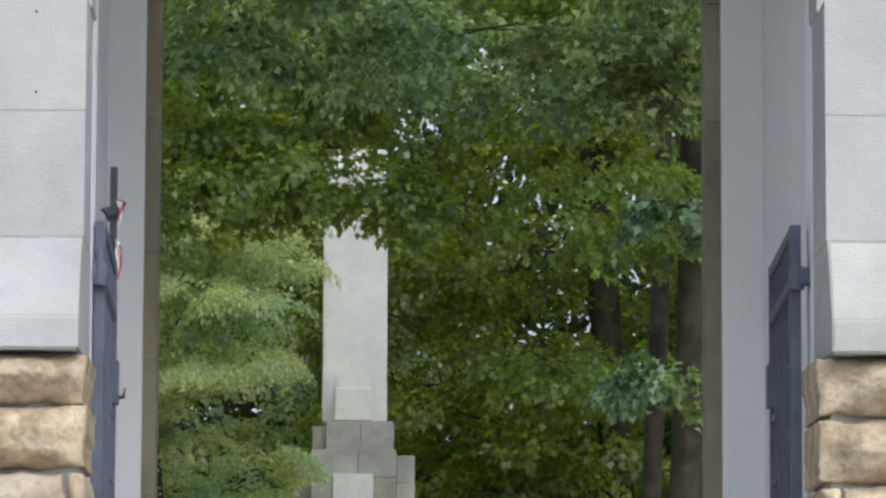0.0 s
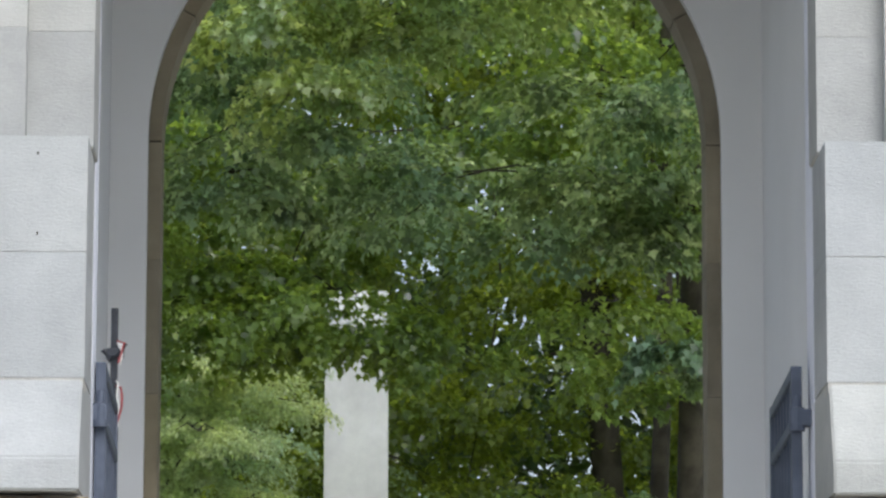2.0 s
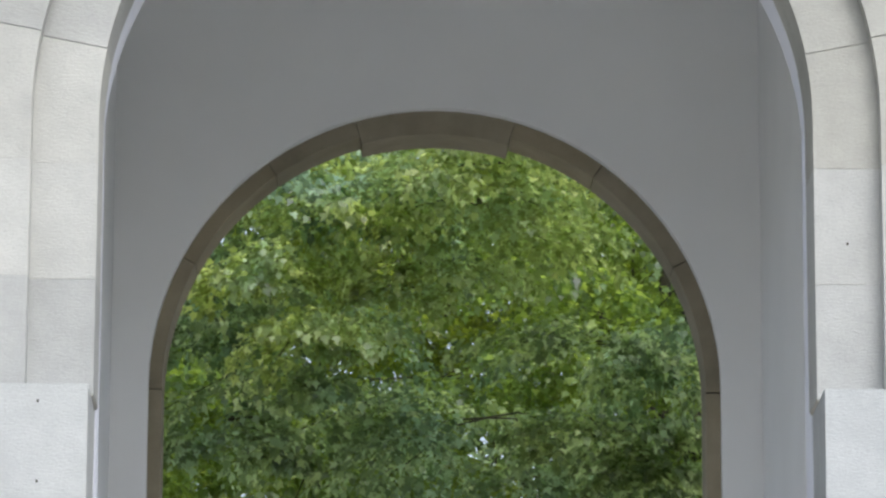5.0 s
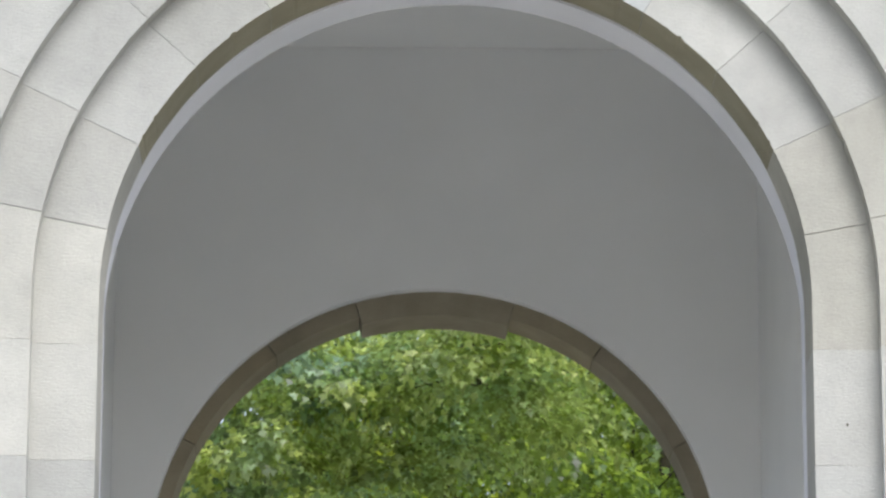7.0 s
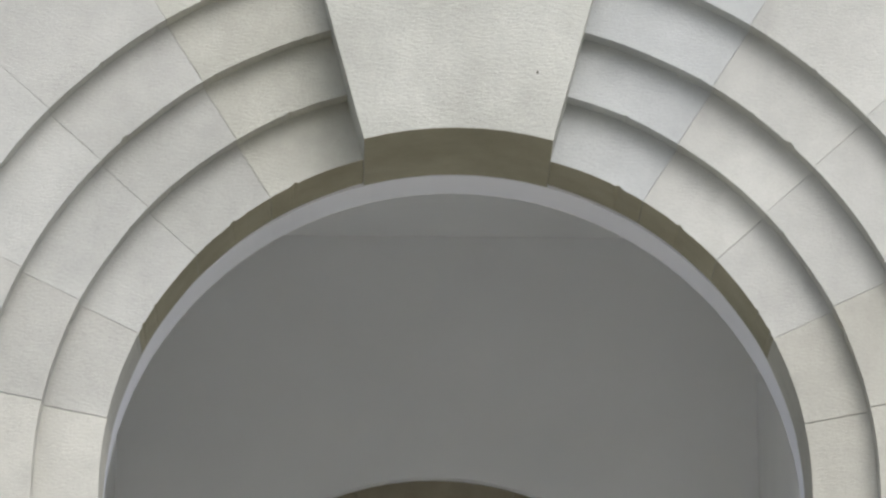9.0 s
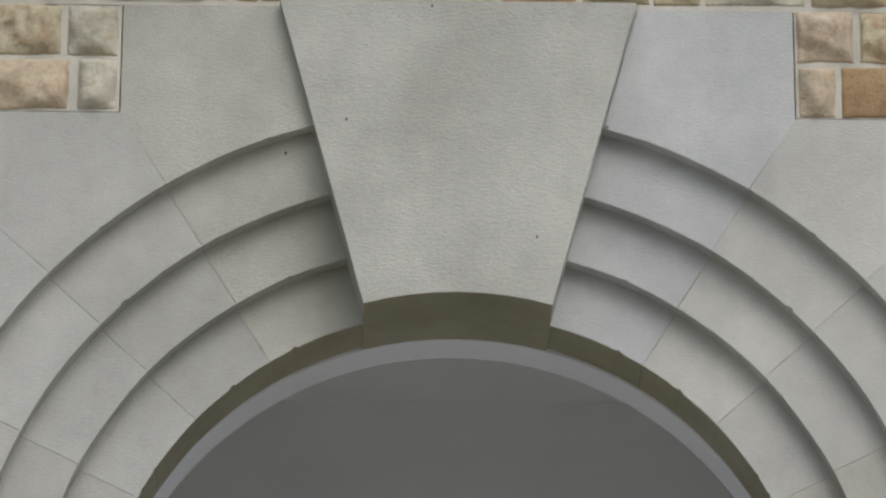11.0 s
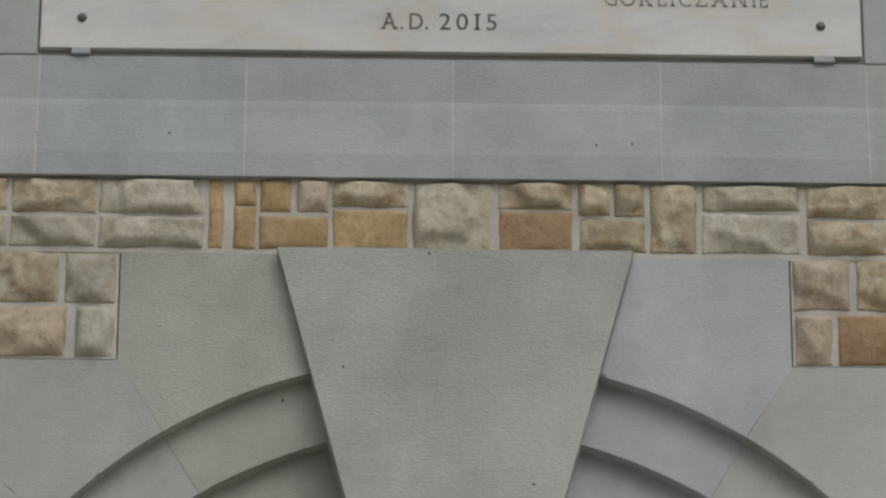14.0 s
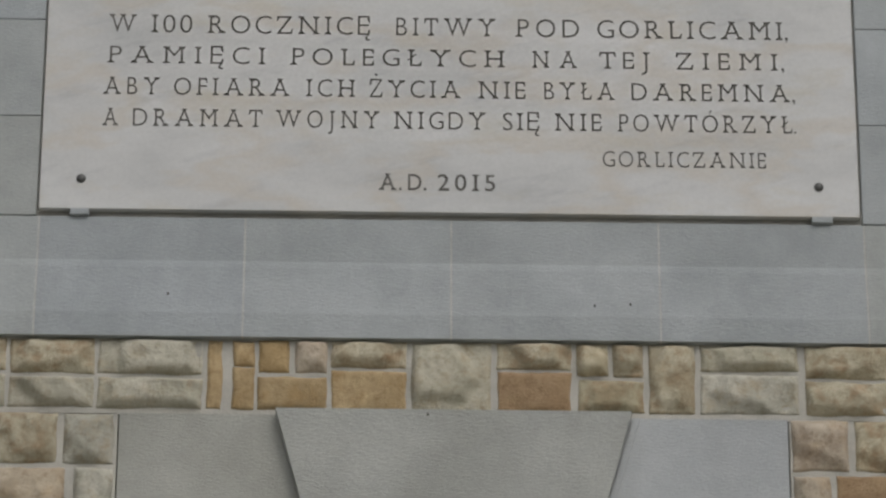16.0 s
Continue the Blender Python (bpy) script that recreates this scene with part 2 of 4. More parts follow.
def rock(x0, x1, z0, z1, y_face, bulge=0.05, depth=0.12, rough=0.02, seed=0, cell=0.011, soft=0.03, wave=0.008, facet=1.0, ends=1.0):
    """A rock-faced stone: a few chiselled planes with broken edges, set into the wall."""
    bm = bmesh.new()
    rnd = random.Random(seed * 31.7)
    w, h = x1 - x0, z1 - z0
    nx, nz = max(6, min(60, round(w / cell))), max(6, min(26, round(h / cell)))
    off = Vector((seed * 3.7, seed * 1.9, seed * 5.3))
    planes = [(0.0, 0.0, bulge * rnd.uniform(0.8, 1.05))]
    for _ in range(7):
        ang = rnd.uniform(0, 2 * math.pi)
        slope = rnd.uniform(0.3, 1.3) * facet
        reach = 0.5 * (abs(math.cos(ang)) * w + abs(math.sin(ang)) * h) * rnd.uniform(0.2, 0.7)
        planes.append((slope * math.cos(ang), slope * math.sin(ang), bulge + slope * reach))
    planes.append((0.0, -rnd.uniform(0.5, 1.0) * facet, bulge + 0.25 * h * facet))
    grid = []
    for j in range(nz + 1):
        row = []
        for i in range(nx + 1):
            u, v = i / nx, j / nz
            x, z = x0 + u * w, z0 + v * h
            p = Vector((x * 6, z * 6, 0)) + off
            cx_, cz_ = x - (x0 + x1) / 2, z - (z0 + z1) / 2
            bend = 0.03 * noise.noise(p * 0.7)
            y = min(c_ - a_ * (cx_ + bend) - b_ * (cz_ + bend) for a_, b_, c_ in planes)
            du, dt, db = min(u, 1 - u) * w, (1 - v) * h, v * h
            edge = min(1, du / (soft * ends)) ** 0.5 * min(1, dt / soft) ** 0.5 * min(1, db / (soft * 1.4)) ** 0.5
            n1 = noise.noise(p) + 0.5 * noise.noise(p * 2.6) + 0.25 * noise.noise(p * 6) + 0.12 * noise.noise(p * 13)
            y = y_face - edge * (max(y, bulge * 0.15) + rough * n1)
            rim = 1 - min(1, min(du, dt, db) / 0.03)
            wx = wave * rim * (noise.noise(p * 1.4 + Vector((3, 3, 3))) + 0.4 * noise.noise(p * 5))
            wz = wave * rim * (noise.noise(p * 1.4 + Vector((7, 1, 3))) + 0.4 * noise.noise(p * 5 + Vector((2, 8, 1))))
            row.append(bm.verts.new((x + wx, y, z + wz)))
        grid.append(row)
    for j in range(nz):
        for i in range(nx):
            bm.faces.new((grid[j][i], grid[j][i + 1], grid[j + 1][i + 1], grid[j + 1][i])).smooth = True
    ring = grid[0][:] + [r[-1] for r in grid[1:]] + grid[-1][-2::-1] + [r[0] for r in grid[-2:0:-1]]
    back = [bm.verts.new((v.co.x, y_face + depth, v.co.z)) for v in ring]
    for k in range(len(ring)):
        q = (k + 1) % len(ring)
        bm.faces.new((ring[k], back[k], back[q], ring[q]))
    return bm


# ---------------------------------------------------------------- the gatehouse
CX, SPRING = 0.358, 5.87               # axis of the arch and its springing line
R1, R2, R3, R4 = 1.455, 1.723, 1.988, 2.278
Y1, Y2, Y3 = 0.24, 0.16, 0.08           # faces of the three recessed orders
SOFFIT = 0.55                           # back of the stone arch
BACK = 5.05                             # inner face of the rear wall
HALF = 4.4                              # half width of the gatehouse
TOP = 11.6


def arc(cx, cz, r, a0, a1, n):
    return [(cx + r * math.cos(radians(a0 + (a1 - a0) * k / n)), cz + r * math.sin(radians(a0 + (a1 - a0) * k / n))) for k in range(n + 1)]


def wall_with_arch(name, y0, y1, r, cx, cz, material, label, top=TOP, half=HALF):
    pts = [(cx - r, 0)] + arc(cx, cz, r, 180, 0, 40) + [(cx + r, 0), (CX + half, 0), (CX + half, top), (CX - half, top), (CX - half, 0)]
    ob = part(name, prism(bmesh.new(), pts, y0, y1), material, label=label)
    return tagged(ob, category="wall", kind="structure")


wall_front = wall_with_arch("wall_front", 0.30, SOFFIT, R1 + 0.02, CX, SPRING, M_MORTAR, "pale mortared stone front wall of the gatehouse")
wall_back = wall_with_arch("wall_back", BACK, BACK + 0.07, 1.486, CX - 0.004, 5.666, M_PLASTER, "grey plastered inner face of the rear gate wall")
wall_rear = wall_with_arch("wall_rear", BACK + 0.074, BACK + 0.5, 1.49, CX + 0.002, 5.664, M_MORTAR, "stone rear wall of the gatehouse")
ROOM, CEIL = 1.69, 8.48                  # half width and ceiling height of the room behind the front arch
for side, nm in ((-1, "wall_west"), (1, "wall_east")):
    xa, xb = CX + 0.006 + side * ROOM, CX + side * 2.0
    ob = part(nm, boxed(min(xa, xb), max(xa, xb), SOFFIT + 0.252, BACK - 0.002, 0, CEIL - 0.002), M_PLASTER, label="grey painted plaster side wall of the passage")
    tagged(ob, category="wall", kind="structure")
    xo = CX + side * HALF
    ob = part(nm + "_outer", boxed(xo, xo - side * 0.4, SOFFIT + 0.252, BACK - 0.002, 0, TOP), M_MORTAR, label="pale stone outer side wall of the gatehouse")
    tagged(ob, category="wall", kind="structure")
tagged(part("ceiling", boxed(CX - 2.0, CX + 2.0, SOFFIT + 0.252, BACK - 0.002, CEIL, CEIL + 0.2), M_PLASTER, label="flat grey painted plaster ceiling of the passage"), category="ceiling", kind="structure")
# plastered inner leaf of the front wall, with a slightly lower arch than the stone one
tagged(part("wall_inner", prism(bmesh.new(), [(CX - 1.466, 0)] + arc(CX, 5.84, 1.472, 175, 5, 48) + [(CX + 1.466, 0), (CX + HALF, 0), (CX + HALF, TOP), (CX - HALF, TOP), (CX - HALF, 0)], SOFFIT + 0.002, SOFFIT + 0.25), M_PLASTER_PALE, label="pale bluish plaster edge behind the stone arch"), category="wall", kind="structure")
tagged(part("roof", boxed(CX - HALF - 0.2, CX + HALF + 0.2, -0.2, BACK + 0.7, TOP, TOP + 0.25, 0.03), M_ROOF, label="flat dark roof slab of the gatehouse"), category="roof", kind="structure")

# voussoirs with three stepped orders; the joints run through to the spandrel
GAP = 0.0010
SIDE = 2.48                             # half width of the dressed surround


def radial(a_deg, r, off):
    """A point on the radius at a_deg, moved sideways by off (counter-clockwise)."""
    a_ = radians(a_deg)
    return CX + r * math.cos(a_) - off * math.sin(a_), SPRING + r * math.sin(a_) + off * math.cos(a_)


def voussoir(a0, a1, outline):
    """a0 > a1 in degrees; outline: corner points of the spandrel from the a0 joint to the a1 joint."""
    bm = bmesh.new()
    prof = [(R1, SOFFIT - 0.002), (R1, Y1), (R2, Y1), (R2, Y2), (R3, Y2), (R3, Y3), (R4, Y3), (R4, 0.0)]
    n = 30
    cols = []
    for k in range(n + 1):
        ang = a0 + (a1 - a0) * k / n
        off = -GAP if k == 0 else GAP if k == n else 0
        col = []
        for r, y in prof:
            jit = 0.003 * noise.noise(Vector((ang * 0.11, r * 7, y * 9)))
            if 0 < k < n and y in (Y1, Y2, Y3) or y == 0.0:
                chip = noise.noise(Vector((ang * 0.9, r * 7, y * 31))) - 0.42
                jit += max(0.0, chip) * 0.035
            x, z = radial(ang, r + jit, off)
            col.append(bm.verts.new((x, y, z)))
        cols.append(col)
    for c0, c1 in zip(cols, cols[1:]):
        for i in range(len(prof) - 1):
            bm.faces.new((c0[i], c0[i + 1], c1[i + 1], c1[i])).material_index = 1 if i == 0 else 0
    front = [bm.verts.new((x, 0.0, z)) for x, z in outline]
    bm.faces.new([c[-1] for c in cols] + front[::-1])
    back = [bm.verts.new((v.co.x, 0.298, v.co.z)) for v in front]
    for i in range(len(front) - 1):
        bm.faces.new((front[i], front[i + 1], back[i + 1], back[i]))
    for col, fr, bk in ((cols[0], front[0], back[0]), (cols[-1], front[-1], back[-1])):
        bm.faces.new(col + [fr, bk])
    edges = [ed for ed in bm.edges if ed.is_manifold and ed.calc_face_angle(0) > 0.6]
    bmesh.ops.bevel(bm, geom=edges, offset=0.0016, segments=1, affect="EDGES")
    return bm


KEY_A = 104.6
JOINTS = [KEY_A, 122.2, 137.8, 154.0, 169.0]


def on_joint(a_deg, x=None, z=None):
    t_ = math.tan(radians(a_deg))
    return (x, SPRING + (x - CX) * t_) if x is not None else (CX + (z - SPRING) / t_, z)


STEP = 8.115
XL = CX - SIDE
outlines = [
    [on_joint(122.2, z=STEP), (on_joint(122.2, z=STEP)[0], 8.605), on_joint(KEY_A, z=8.605)],
    [on_joint(137.8, x=XL), (XL, STEP), on_joint(122.2, z=STEP)],
    [on_joint(154.0, x=XL), on_joint(137.8, x=XL)],
    [on_joint(169.0, x=XL), on_joint(154.0, x=XL)],
]
for i, out in enumerate(outlines):
    for side in (1, -1):
        a1, a0 = JOINTS[i], JOINTS[i + 1]
        pts = [(x, z) for x, z in out]
        bm = voussoir(a0, a1, pts)
        if side < 0:
            for v in bm.verts:
                v.co.x = 2 * CX - v.co.x
        vs = part("voussoir", bm, M_ASHLAR if i else M_ASHLAR_WARM if side > 0 else M_ASHLAR_COOL, wall_front)
        vs.data.materials.append(M_SOFFIT if i < 3 else M_ASHLAR)     # the undersides are a darker olive-brown, but for the lowest

# springers and jamb stones with the same steps, then the flush jamb blocks below
for side in (-1, 1):
    prof = [(R1, SOFFIT - 0.002), (R1, Y1), (R2, Y1), (R2, Y2), (R3, Y2), (R3, Y3), (R4, Y3), (R4, 0.0), (SIDE, 0.0), (SIDE, 0.298), (1.6, SOFFIT - 0.002)]
    bm = bmesh.new()
    # springer: upright up to the springing, then bent to the lowest joint
    lev = [(180, 5.664)] + [(a_, None) for a_ in (180, 177, 174, 171, 169)]
    cols = []
    for a_, z in lev:
        col = []
        for r, y in prof:
            if z is not None:
                x, zz = CX - r, z
            elif r == SIDE or r == 1.6:
                x, zz = CX - r, SPRING + r * math.tan(radians(180 - a_))
            else:
                x, zz = radial(a_, r, 0)
            if a_ == 169:
                zz -= 0.003
            col.append(bm.verts.new((2 * CX - x if side > 0 else x, y, zz)))
        cols.append(col)
    for c0, c1 in zip(cols, cols[1:]):
        for i in range(len(prof)):
            j = (i + 1) % len(prof)
            bm.faces.new((c0[i], c0[j], c1[j], c1[i]))
    bm.faces.new(cols[0])
    bm.faces.new(cols[-1])
    part("voussoir", bm, M_ASHLAR, wall_front)
    for z0, z1 in ((5.182, 5.662), (4.709, 5.180)):
        pts = [(CX + side * r, y) for r, y in prof]
        bm = upright(bmesh.new(), pts, z0, z1)
        js = part("jamb_stone", bm, M_ASHLAR, wall_front, smooth=False)
        js.data.materials.append(M_ASHLAR_SAWN)
        for p in js.data.polygons:
            if abs(p.normal.x) > 0.9:
                p.material_index = 1
    for z0, z1 in ((4.243, 4.707), (3.742, 4.241)):
        prof2 = [(1.468, SOFFIT - 0.002), (1.459, 0.0), (SIDE, 0.0), (SIDE, 0.298), (1.6, SOFFIT - 0.002)]
        bm = upright(bmesh.new(), [(CX + side * r, y) for r, y in prof2], z0, z1)
        bmesh.ops.bevel(bm, geom=list(bm.edges), offset=0.002, segments=2, affect="EDGES")
        part("jamb_block", bm, M_ASHLAR_COOL, wall_front)
    # mortar filling the bed joints almost flush
    bm = upright(bmesh.new(), [(CX + side * (r - 0.004 if r > 2.4 else r + 0.003), y - 0.006 if y > Y1 + 0.01 else y + 0.003) for r, y in prof[:9]] + [(CX + side * (SIDE - 0.004), 0.290), (CX + side * 1.6, SOFFIT - 0.008)], 4.70, 5.86)
    part("mortar_bed", bm, M_MORTAR, wall_front)
    bm = upright(bmesh.new(), [(CX + side * 1.472, SOFFIT - 0.008), (CX + side * 1.463, 0.003), (CX + side * (SIDE - 0.004), 0.003), (CX + side * (SIDE - 0.004), 0.290), (CX + side * 1.6, SOFFIT - 0.008)], 3.70, 4.70)
    part("mortar_bed", bm, M_MORTAR, wall_front)
    # sloping cap over the rock-faced base
    bm = bmesh.new()
    prof3 = [(SOFFIT - 0.002, 3.739), (0.0, 3.739), (-0.13, 3.415), (-0.135, 3.285), (SOFFIT - 0.002, 3.285)]
    cols = []
    for q, x in enumerate((CX + side * 1.466, CX + side * SIDE)):
        cols.append([bm.verts.new((x, y, z)) for y, z in prof3])
    for i in range(5):
        j = (i + 1) % 5
        bm.faces.new((cols[0][i], cols[0][j], cols[1][j], cols[1][i]))
    bm.faces.new(cols[0])
    bm.faces.new(cols[1])
    bmesh.ops.bevel(bm, geom=list(bm.edges), offset=0.008, segments=2, affect="EDGES")
    part("sloped_cap", bm, M_ASHLAR_COOL, wall_front, "pale sloping weathered cap stone")


# keystone, standing proud of the rings
def keystone():
    bm = bmesh.new()
    y0, y1 = -0.06, SOFFIT - 0.004
    bot = arc(CX, SPRING, R1 - 0.012, 105.6, 74.4, 8)
    pts = bot + [(1.108, 8.612), (-0.396, 8.612)]
    prism(bm, pts, y0, y1)
    bmesh.ops.bevel(bm, geom=[ed for ed in bm.edges if ed.calc_face_angle(0) > 0.5], offset=0.007, segments=2, affect="EDGES")
    return bm


ks = part("keystone", keystone(), M_ASHLAR_WARM, wall_front, "large tapered keystone with a tooled face")
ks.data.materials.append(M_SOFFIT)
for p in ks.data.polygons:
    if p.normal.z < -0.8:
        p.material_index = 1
kx0, kz0 = 0.963, 8.07
strip = [(kx0 + 0.008, kz0), (1.118, 8.600), (1.144, 8.600), (kx0 + 0.026, kz0)]
part("joint_strip", prism(bmesh.new(), strip, -0.014, 0.20), M_ASHLAR_COOL, wall_front, "narrow stone strip beside the keystone")

# rock-faced courses under the caps
random.seed(5)
for side in (-1, 1):
    z = 3.278
    k = 0
    while z > 0.05:
        h = (0.248 if k else 0.200) if side < 0 else (0.25 if k else 0.236)
        zb = max(0.0, z - h)
        cuts = [1.438 if side < 0 else 1.412, 1.93 if k % 2 else 2.05, SIDE] if k != 2 else [1.44, 1.51, 2.0, SIDE]
        for c0, c1 in zip(cuts, cuts[1:]):
            xa, xb = sorted((CX + side * (c0 + 0.006), CX + side * (c1 - 0.006)))
            bm = rock(xa, xb, zb + 0.006, z - 0.006, -0.03, 0.125, 0.55, 0.040, seed=k * 7 + side * 3 + c0, cell=0.009, soft=0.085, wave=0.018, facet=0.7, ends=1.9)
            mt = M_ROCK[5 if k == 2 and side < 0 else 4]
            part("rock_faced_stone", bm, mt, wall_front, smooth=False)
        z = zb - 0.008
        k += 1
    bm = upright(bmesh.new(), [(CX + side * r, y) for r, y in ((1.47, SOFFIT - 0.004), (1.46, 0.05), (1.47, 0.0), (SIDE, 0.0), (SIDE, 0.298), (1.6, SOFFIT - 0.004))], 0, 3.28)
    part("mortar_bed", bm, M_MORTAR, wall_front)

# rubble band over the arch: x of each stone's joint and how it is split
BAND0, BAND1 = 8.628, 8.945
MID = 8.79
BAND = [  # x0, x1, kind of split (0 none, 1 two rows, 2 two uprights, 3 two above one), stone above, stone below
    (-1.87, -1.545, 1, 0, 3), (-1.525, -1.17, 1, 0, 3), (-1.155, -0.71, 1, 3, 3), (-0.69, -0.49, 2, 1, 1),
    (-0.475, -0.182, 3, 1, 1), (-0.163, 0.155, 1, 0, 1), (0.18, 0.515, 0, 3, 3), (0.542, 0.855, 1, 0, 2),
    (0.885, 1.163, 3, 0, 0), (1.188, 1.382, 0, 0, 0), (1.408, 1.825, 1, 3, 3), (1.853, 2.22, 1, 0, 0), (2.24, 2.6, 1, 5, 3),
]
bm = bmesh.new()
box(bm, CX - HALF, CX + HALF, 0.002, 0.298, 8.60, 8.955)
for s in (-1, 1):
    box(bm, *sorted((CX + s * 1.42, CX + s * HALF)), 0.002, 0.298, STEP + 0.004, 8.604)
    box(bm, *sorted((CX + s * (SIDE + 0.003), CX + s * HALF)), 0.012, 0.298, 0.0, STEP)
part("mortar_bed", bm, M_MORTAR, wall_front)


def lay(x0, x1, z0, z1, kind, seed):
    dressed = kind in (1, 2)
    bm = rock(x0, x1, z0, z1, 0.0, 0.014 if dressed else 0.040, 0.1, 0.005 if dressed else 0.014, seed=seed, soft=0.014 if dressed else 0.022, facet=0.18 if dressed else 0.75)
    part("rubble_stone", bm, M_ROCK[kind], wall_front)


for i, (x0, x1, split, up, low) in enumerate(BAND):
    m_ = MID + (0.028 if i in (5, 7, 10) else -0.012 if i in (1, 2, 4, 8) else 0.0)
    if split == 0:
        lay(x0, x1, BAND0, BAND1, up, i)
    elif split == 2:
        lay(x0, x0 + 0.062, BAND0, BAND1, up, i)
        lay(x0 + 0.108, x1, BAND0, MID + 0.03, up, i + 40)
        lay(x0 + 0.108, x1, MID + 0.036, BAND1, up, i + 60)
    elif split == 3:
        xm = (x0 + x1) / 2
        lay(x0, xm - 0.012, m_ + 0.02, BAND1, up, i)
        lay(xm + 0.012, x1, m_ + 0.02, BAND1, up if i != 4 else 5, i + 40)
        lay(x0, x1, BAND0, m_, low, i + 60)
    else:
        lay(x0, x1, m_ + 0.008, BAND1, up, i)
        lay(x0, x1, BAND0, m_ - 0.008, low, i + 60)
ROWS_UNDER = [  # rubble beside the stepped spandrel stones
    (-1.60, -1.315, 8.372, 8.60, 0), (-1.285, -1.075, 8.372, 8.60, 3), (-1.60, -1.275, 8.128, 8.35, 5), (-1.235, -1.075, 8.128, 8.35, 3),
    (-1.95, -1.62, 8.372, 8.60, 3), (-1.90, -1.62, 8.128, 8.35, 0),
    (1.785, 2.025, 8.372, 8.60, 5), (2.055, 2.40, 8.372, 8.60, 0), (1.79, 1.945, 8.128, 8.35, 5), (1.97, 2.33, 8.128, 8.35, 2),
    (2.42, 2.75, 8.372, 8.60, 3), (2.36, 2.7, 8.128, 8.35, 0),
]
for i, (x0, x1, z0, z1, kind) in enumerate(ROWS_UNDER):
    lay(x0, x1, z0, z1, kind, i + 100)

# moulded frieze in blocks, then the flanking stones of the plaque
FX = [-4.02, -3.13, -2.24, -1.36 - 0.075, -0.545, 0.345, 1.241, 2.132, 3.02, 3.9, 4.7]
for x0, x1 in zip(FX, FX[1:]):
    bm = bmesh.new()
    prof = [(0.29, 8.95), (-0.034, 8.95), (-0.034, 9.06), (-0.030, 9.09), (-0.008, 9.285), (-0.004, 9.305), (0.0, 9.32), (0.0, 9.525), (0.29, 9.525)]
    cols = [[bm.verts.new((x, y, z)) for y, z in prof] for x in (x0 + 0.0040, x1 - 0.0040)]
    for i in range(len(prof)):
        j = (i + 1) % len(prof)
        bm.faces.new((cols[0][i], cols[0][j], cols[1][j], cols[1][i]))
    bm.faces.new(cols[0])
    bm.faces.new(cols[1])
    bmesh.ops.bevel(bm, geom=[ed for ed in bm.edges if ed.calc_face_angle(0) > 0.9], offset=0.0015, segments=1, affect="EDGES")
    part("frieze_block", bm, M_FRIEZE, wall_front)
    bm = bmesh.new()
    cols = [[bm.verts.new((x, y + 0.002 if y < 0.2 else y, z)) for y, z in prof] for x in (x1 - 0.0038, x1 + 0.0038)]
    for i in range(len(prof)):
        j = (i + 1) % len(prof)
        bm.faces.new((cols[0][i], cols[0][j], cols[1][j], cols[1][i]))
    bm.faces.new(cols[0])
    bm.faces.new(cols[1])
    part("mortar_joint", bm, M_MORTAR, wall_front, "pale mortar joint")
part("mortar_bed", boxed(CX - HALF, CX + HALF, 0.03, 0.298, 8.952, TOP), M_MORTAR, wall_front)
zs = [9.53, 10.012, 10.49, 10.97, 11.58]
for z0, z1 in zip(zs, zs[1:]):
    for x0, x1 in ((-3.2, -2.3), (-2.296, -1.449), (2.129, 3.0), (3.004, 3.9)):
        part("ashlar_stone", boxed(x0, x1, 0.0, 0.06, z0 + 0.002, z1 - 0.002, 0.003), M_FRIEZE, wall_front)
for z0, z1 in zip(zs[3:], zs[4:]):
    for x0, x1 in ((-1.445, -0.55), (-0.546, 0.34), (0.344, 1.24), (1.244, 2.125)):
        part("ashlar_stone", boxed(x0, x1, 0.0, 0.06, z0 + 0.002, z1 - 0.002, 0.003), M_FRIEZE, wall_front)

# small dark dowel holes and pits in the dressed stones
HOLES = [(-1.299, 0, 4.636), (-1.296, 0, 4.315), (1.946, 0.24, 5.35), (-0.11, -0.06, 8.07), (0.246, -0.06, 8.587), (0.683, -0.06, 7.557), (-0.866, -0.04, 9.144), (0.958, -0.046, 9.106), (1.111, -0.046, 9.114), (-0.363, 0.08, 7.97)]
for x, y, z in HOLES:
    bm = bmesh.new()
    bmesh.ops.create_circle(bm, cap_ends=True, segments=8, radius=0.006, matrix=Matrix.LocRotScale((x, y - 0.0022, z), Euler((radians(90), 0, 0)), (0.8, 1.2, 1)))
    part("dowel_hole", bm, M_BARK, wall_front, "small dark hole in the stone")

# rear arch of brown stone with its own keystone
RCX, RCZ, RR = CX - 0.008, 5.652, 1.414
angs = [180, 152, 126, 106.2]
for side in (1, -1):
    for a0, a1 in zip(angs, angs[1:]):
        bm = bmesh.new()
        inn = arc(RCX, RCZ, RR, a0 - 0.12, a1 + 0.12, 8)
        out = arc(RCX, RCZ, 1.7, a1 + 0.12, a0 - 0.12, 8)
        prism(bm, inn + out, BACK + 0.072, BACK + 0.36)
        if side < 0:
            for v in bm.verts:
                v.co.x = 2 * RCX - v.co.x
        part("rear_voussoir", bm, M_BROWN, wall_rear)
    z = RCZ - 0.003
    for h in (0.62, 0.7, 0.55, 0.7, 0.62, 0.7, 0.7, 0.62, 0.7):
        z0 = max(0, z - h)
        if z - z0 > 0.05:
            xa, xb = sorted((RCX + side * RR, RCX + side * 1.7))
            part("rear_jamb_stone", boxed(xa, xb, BACK + 0.072, BACK + 0.36, z0 + 0.001, z - 0.001, 0.003), M_BROWN, wall_rear)
        z = z0
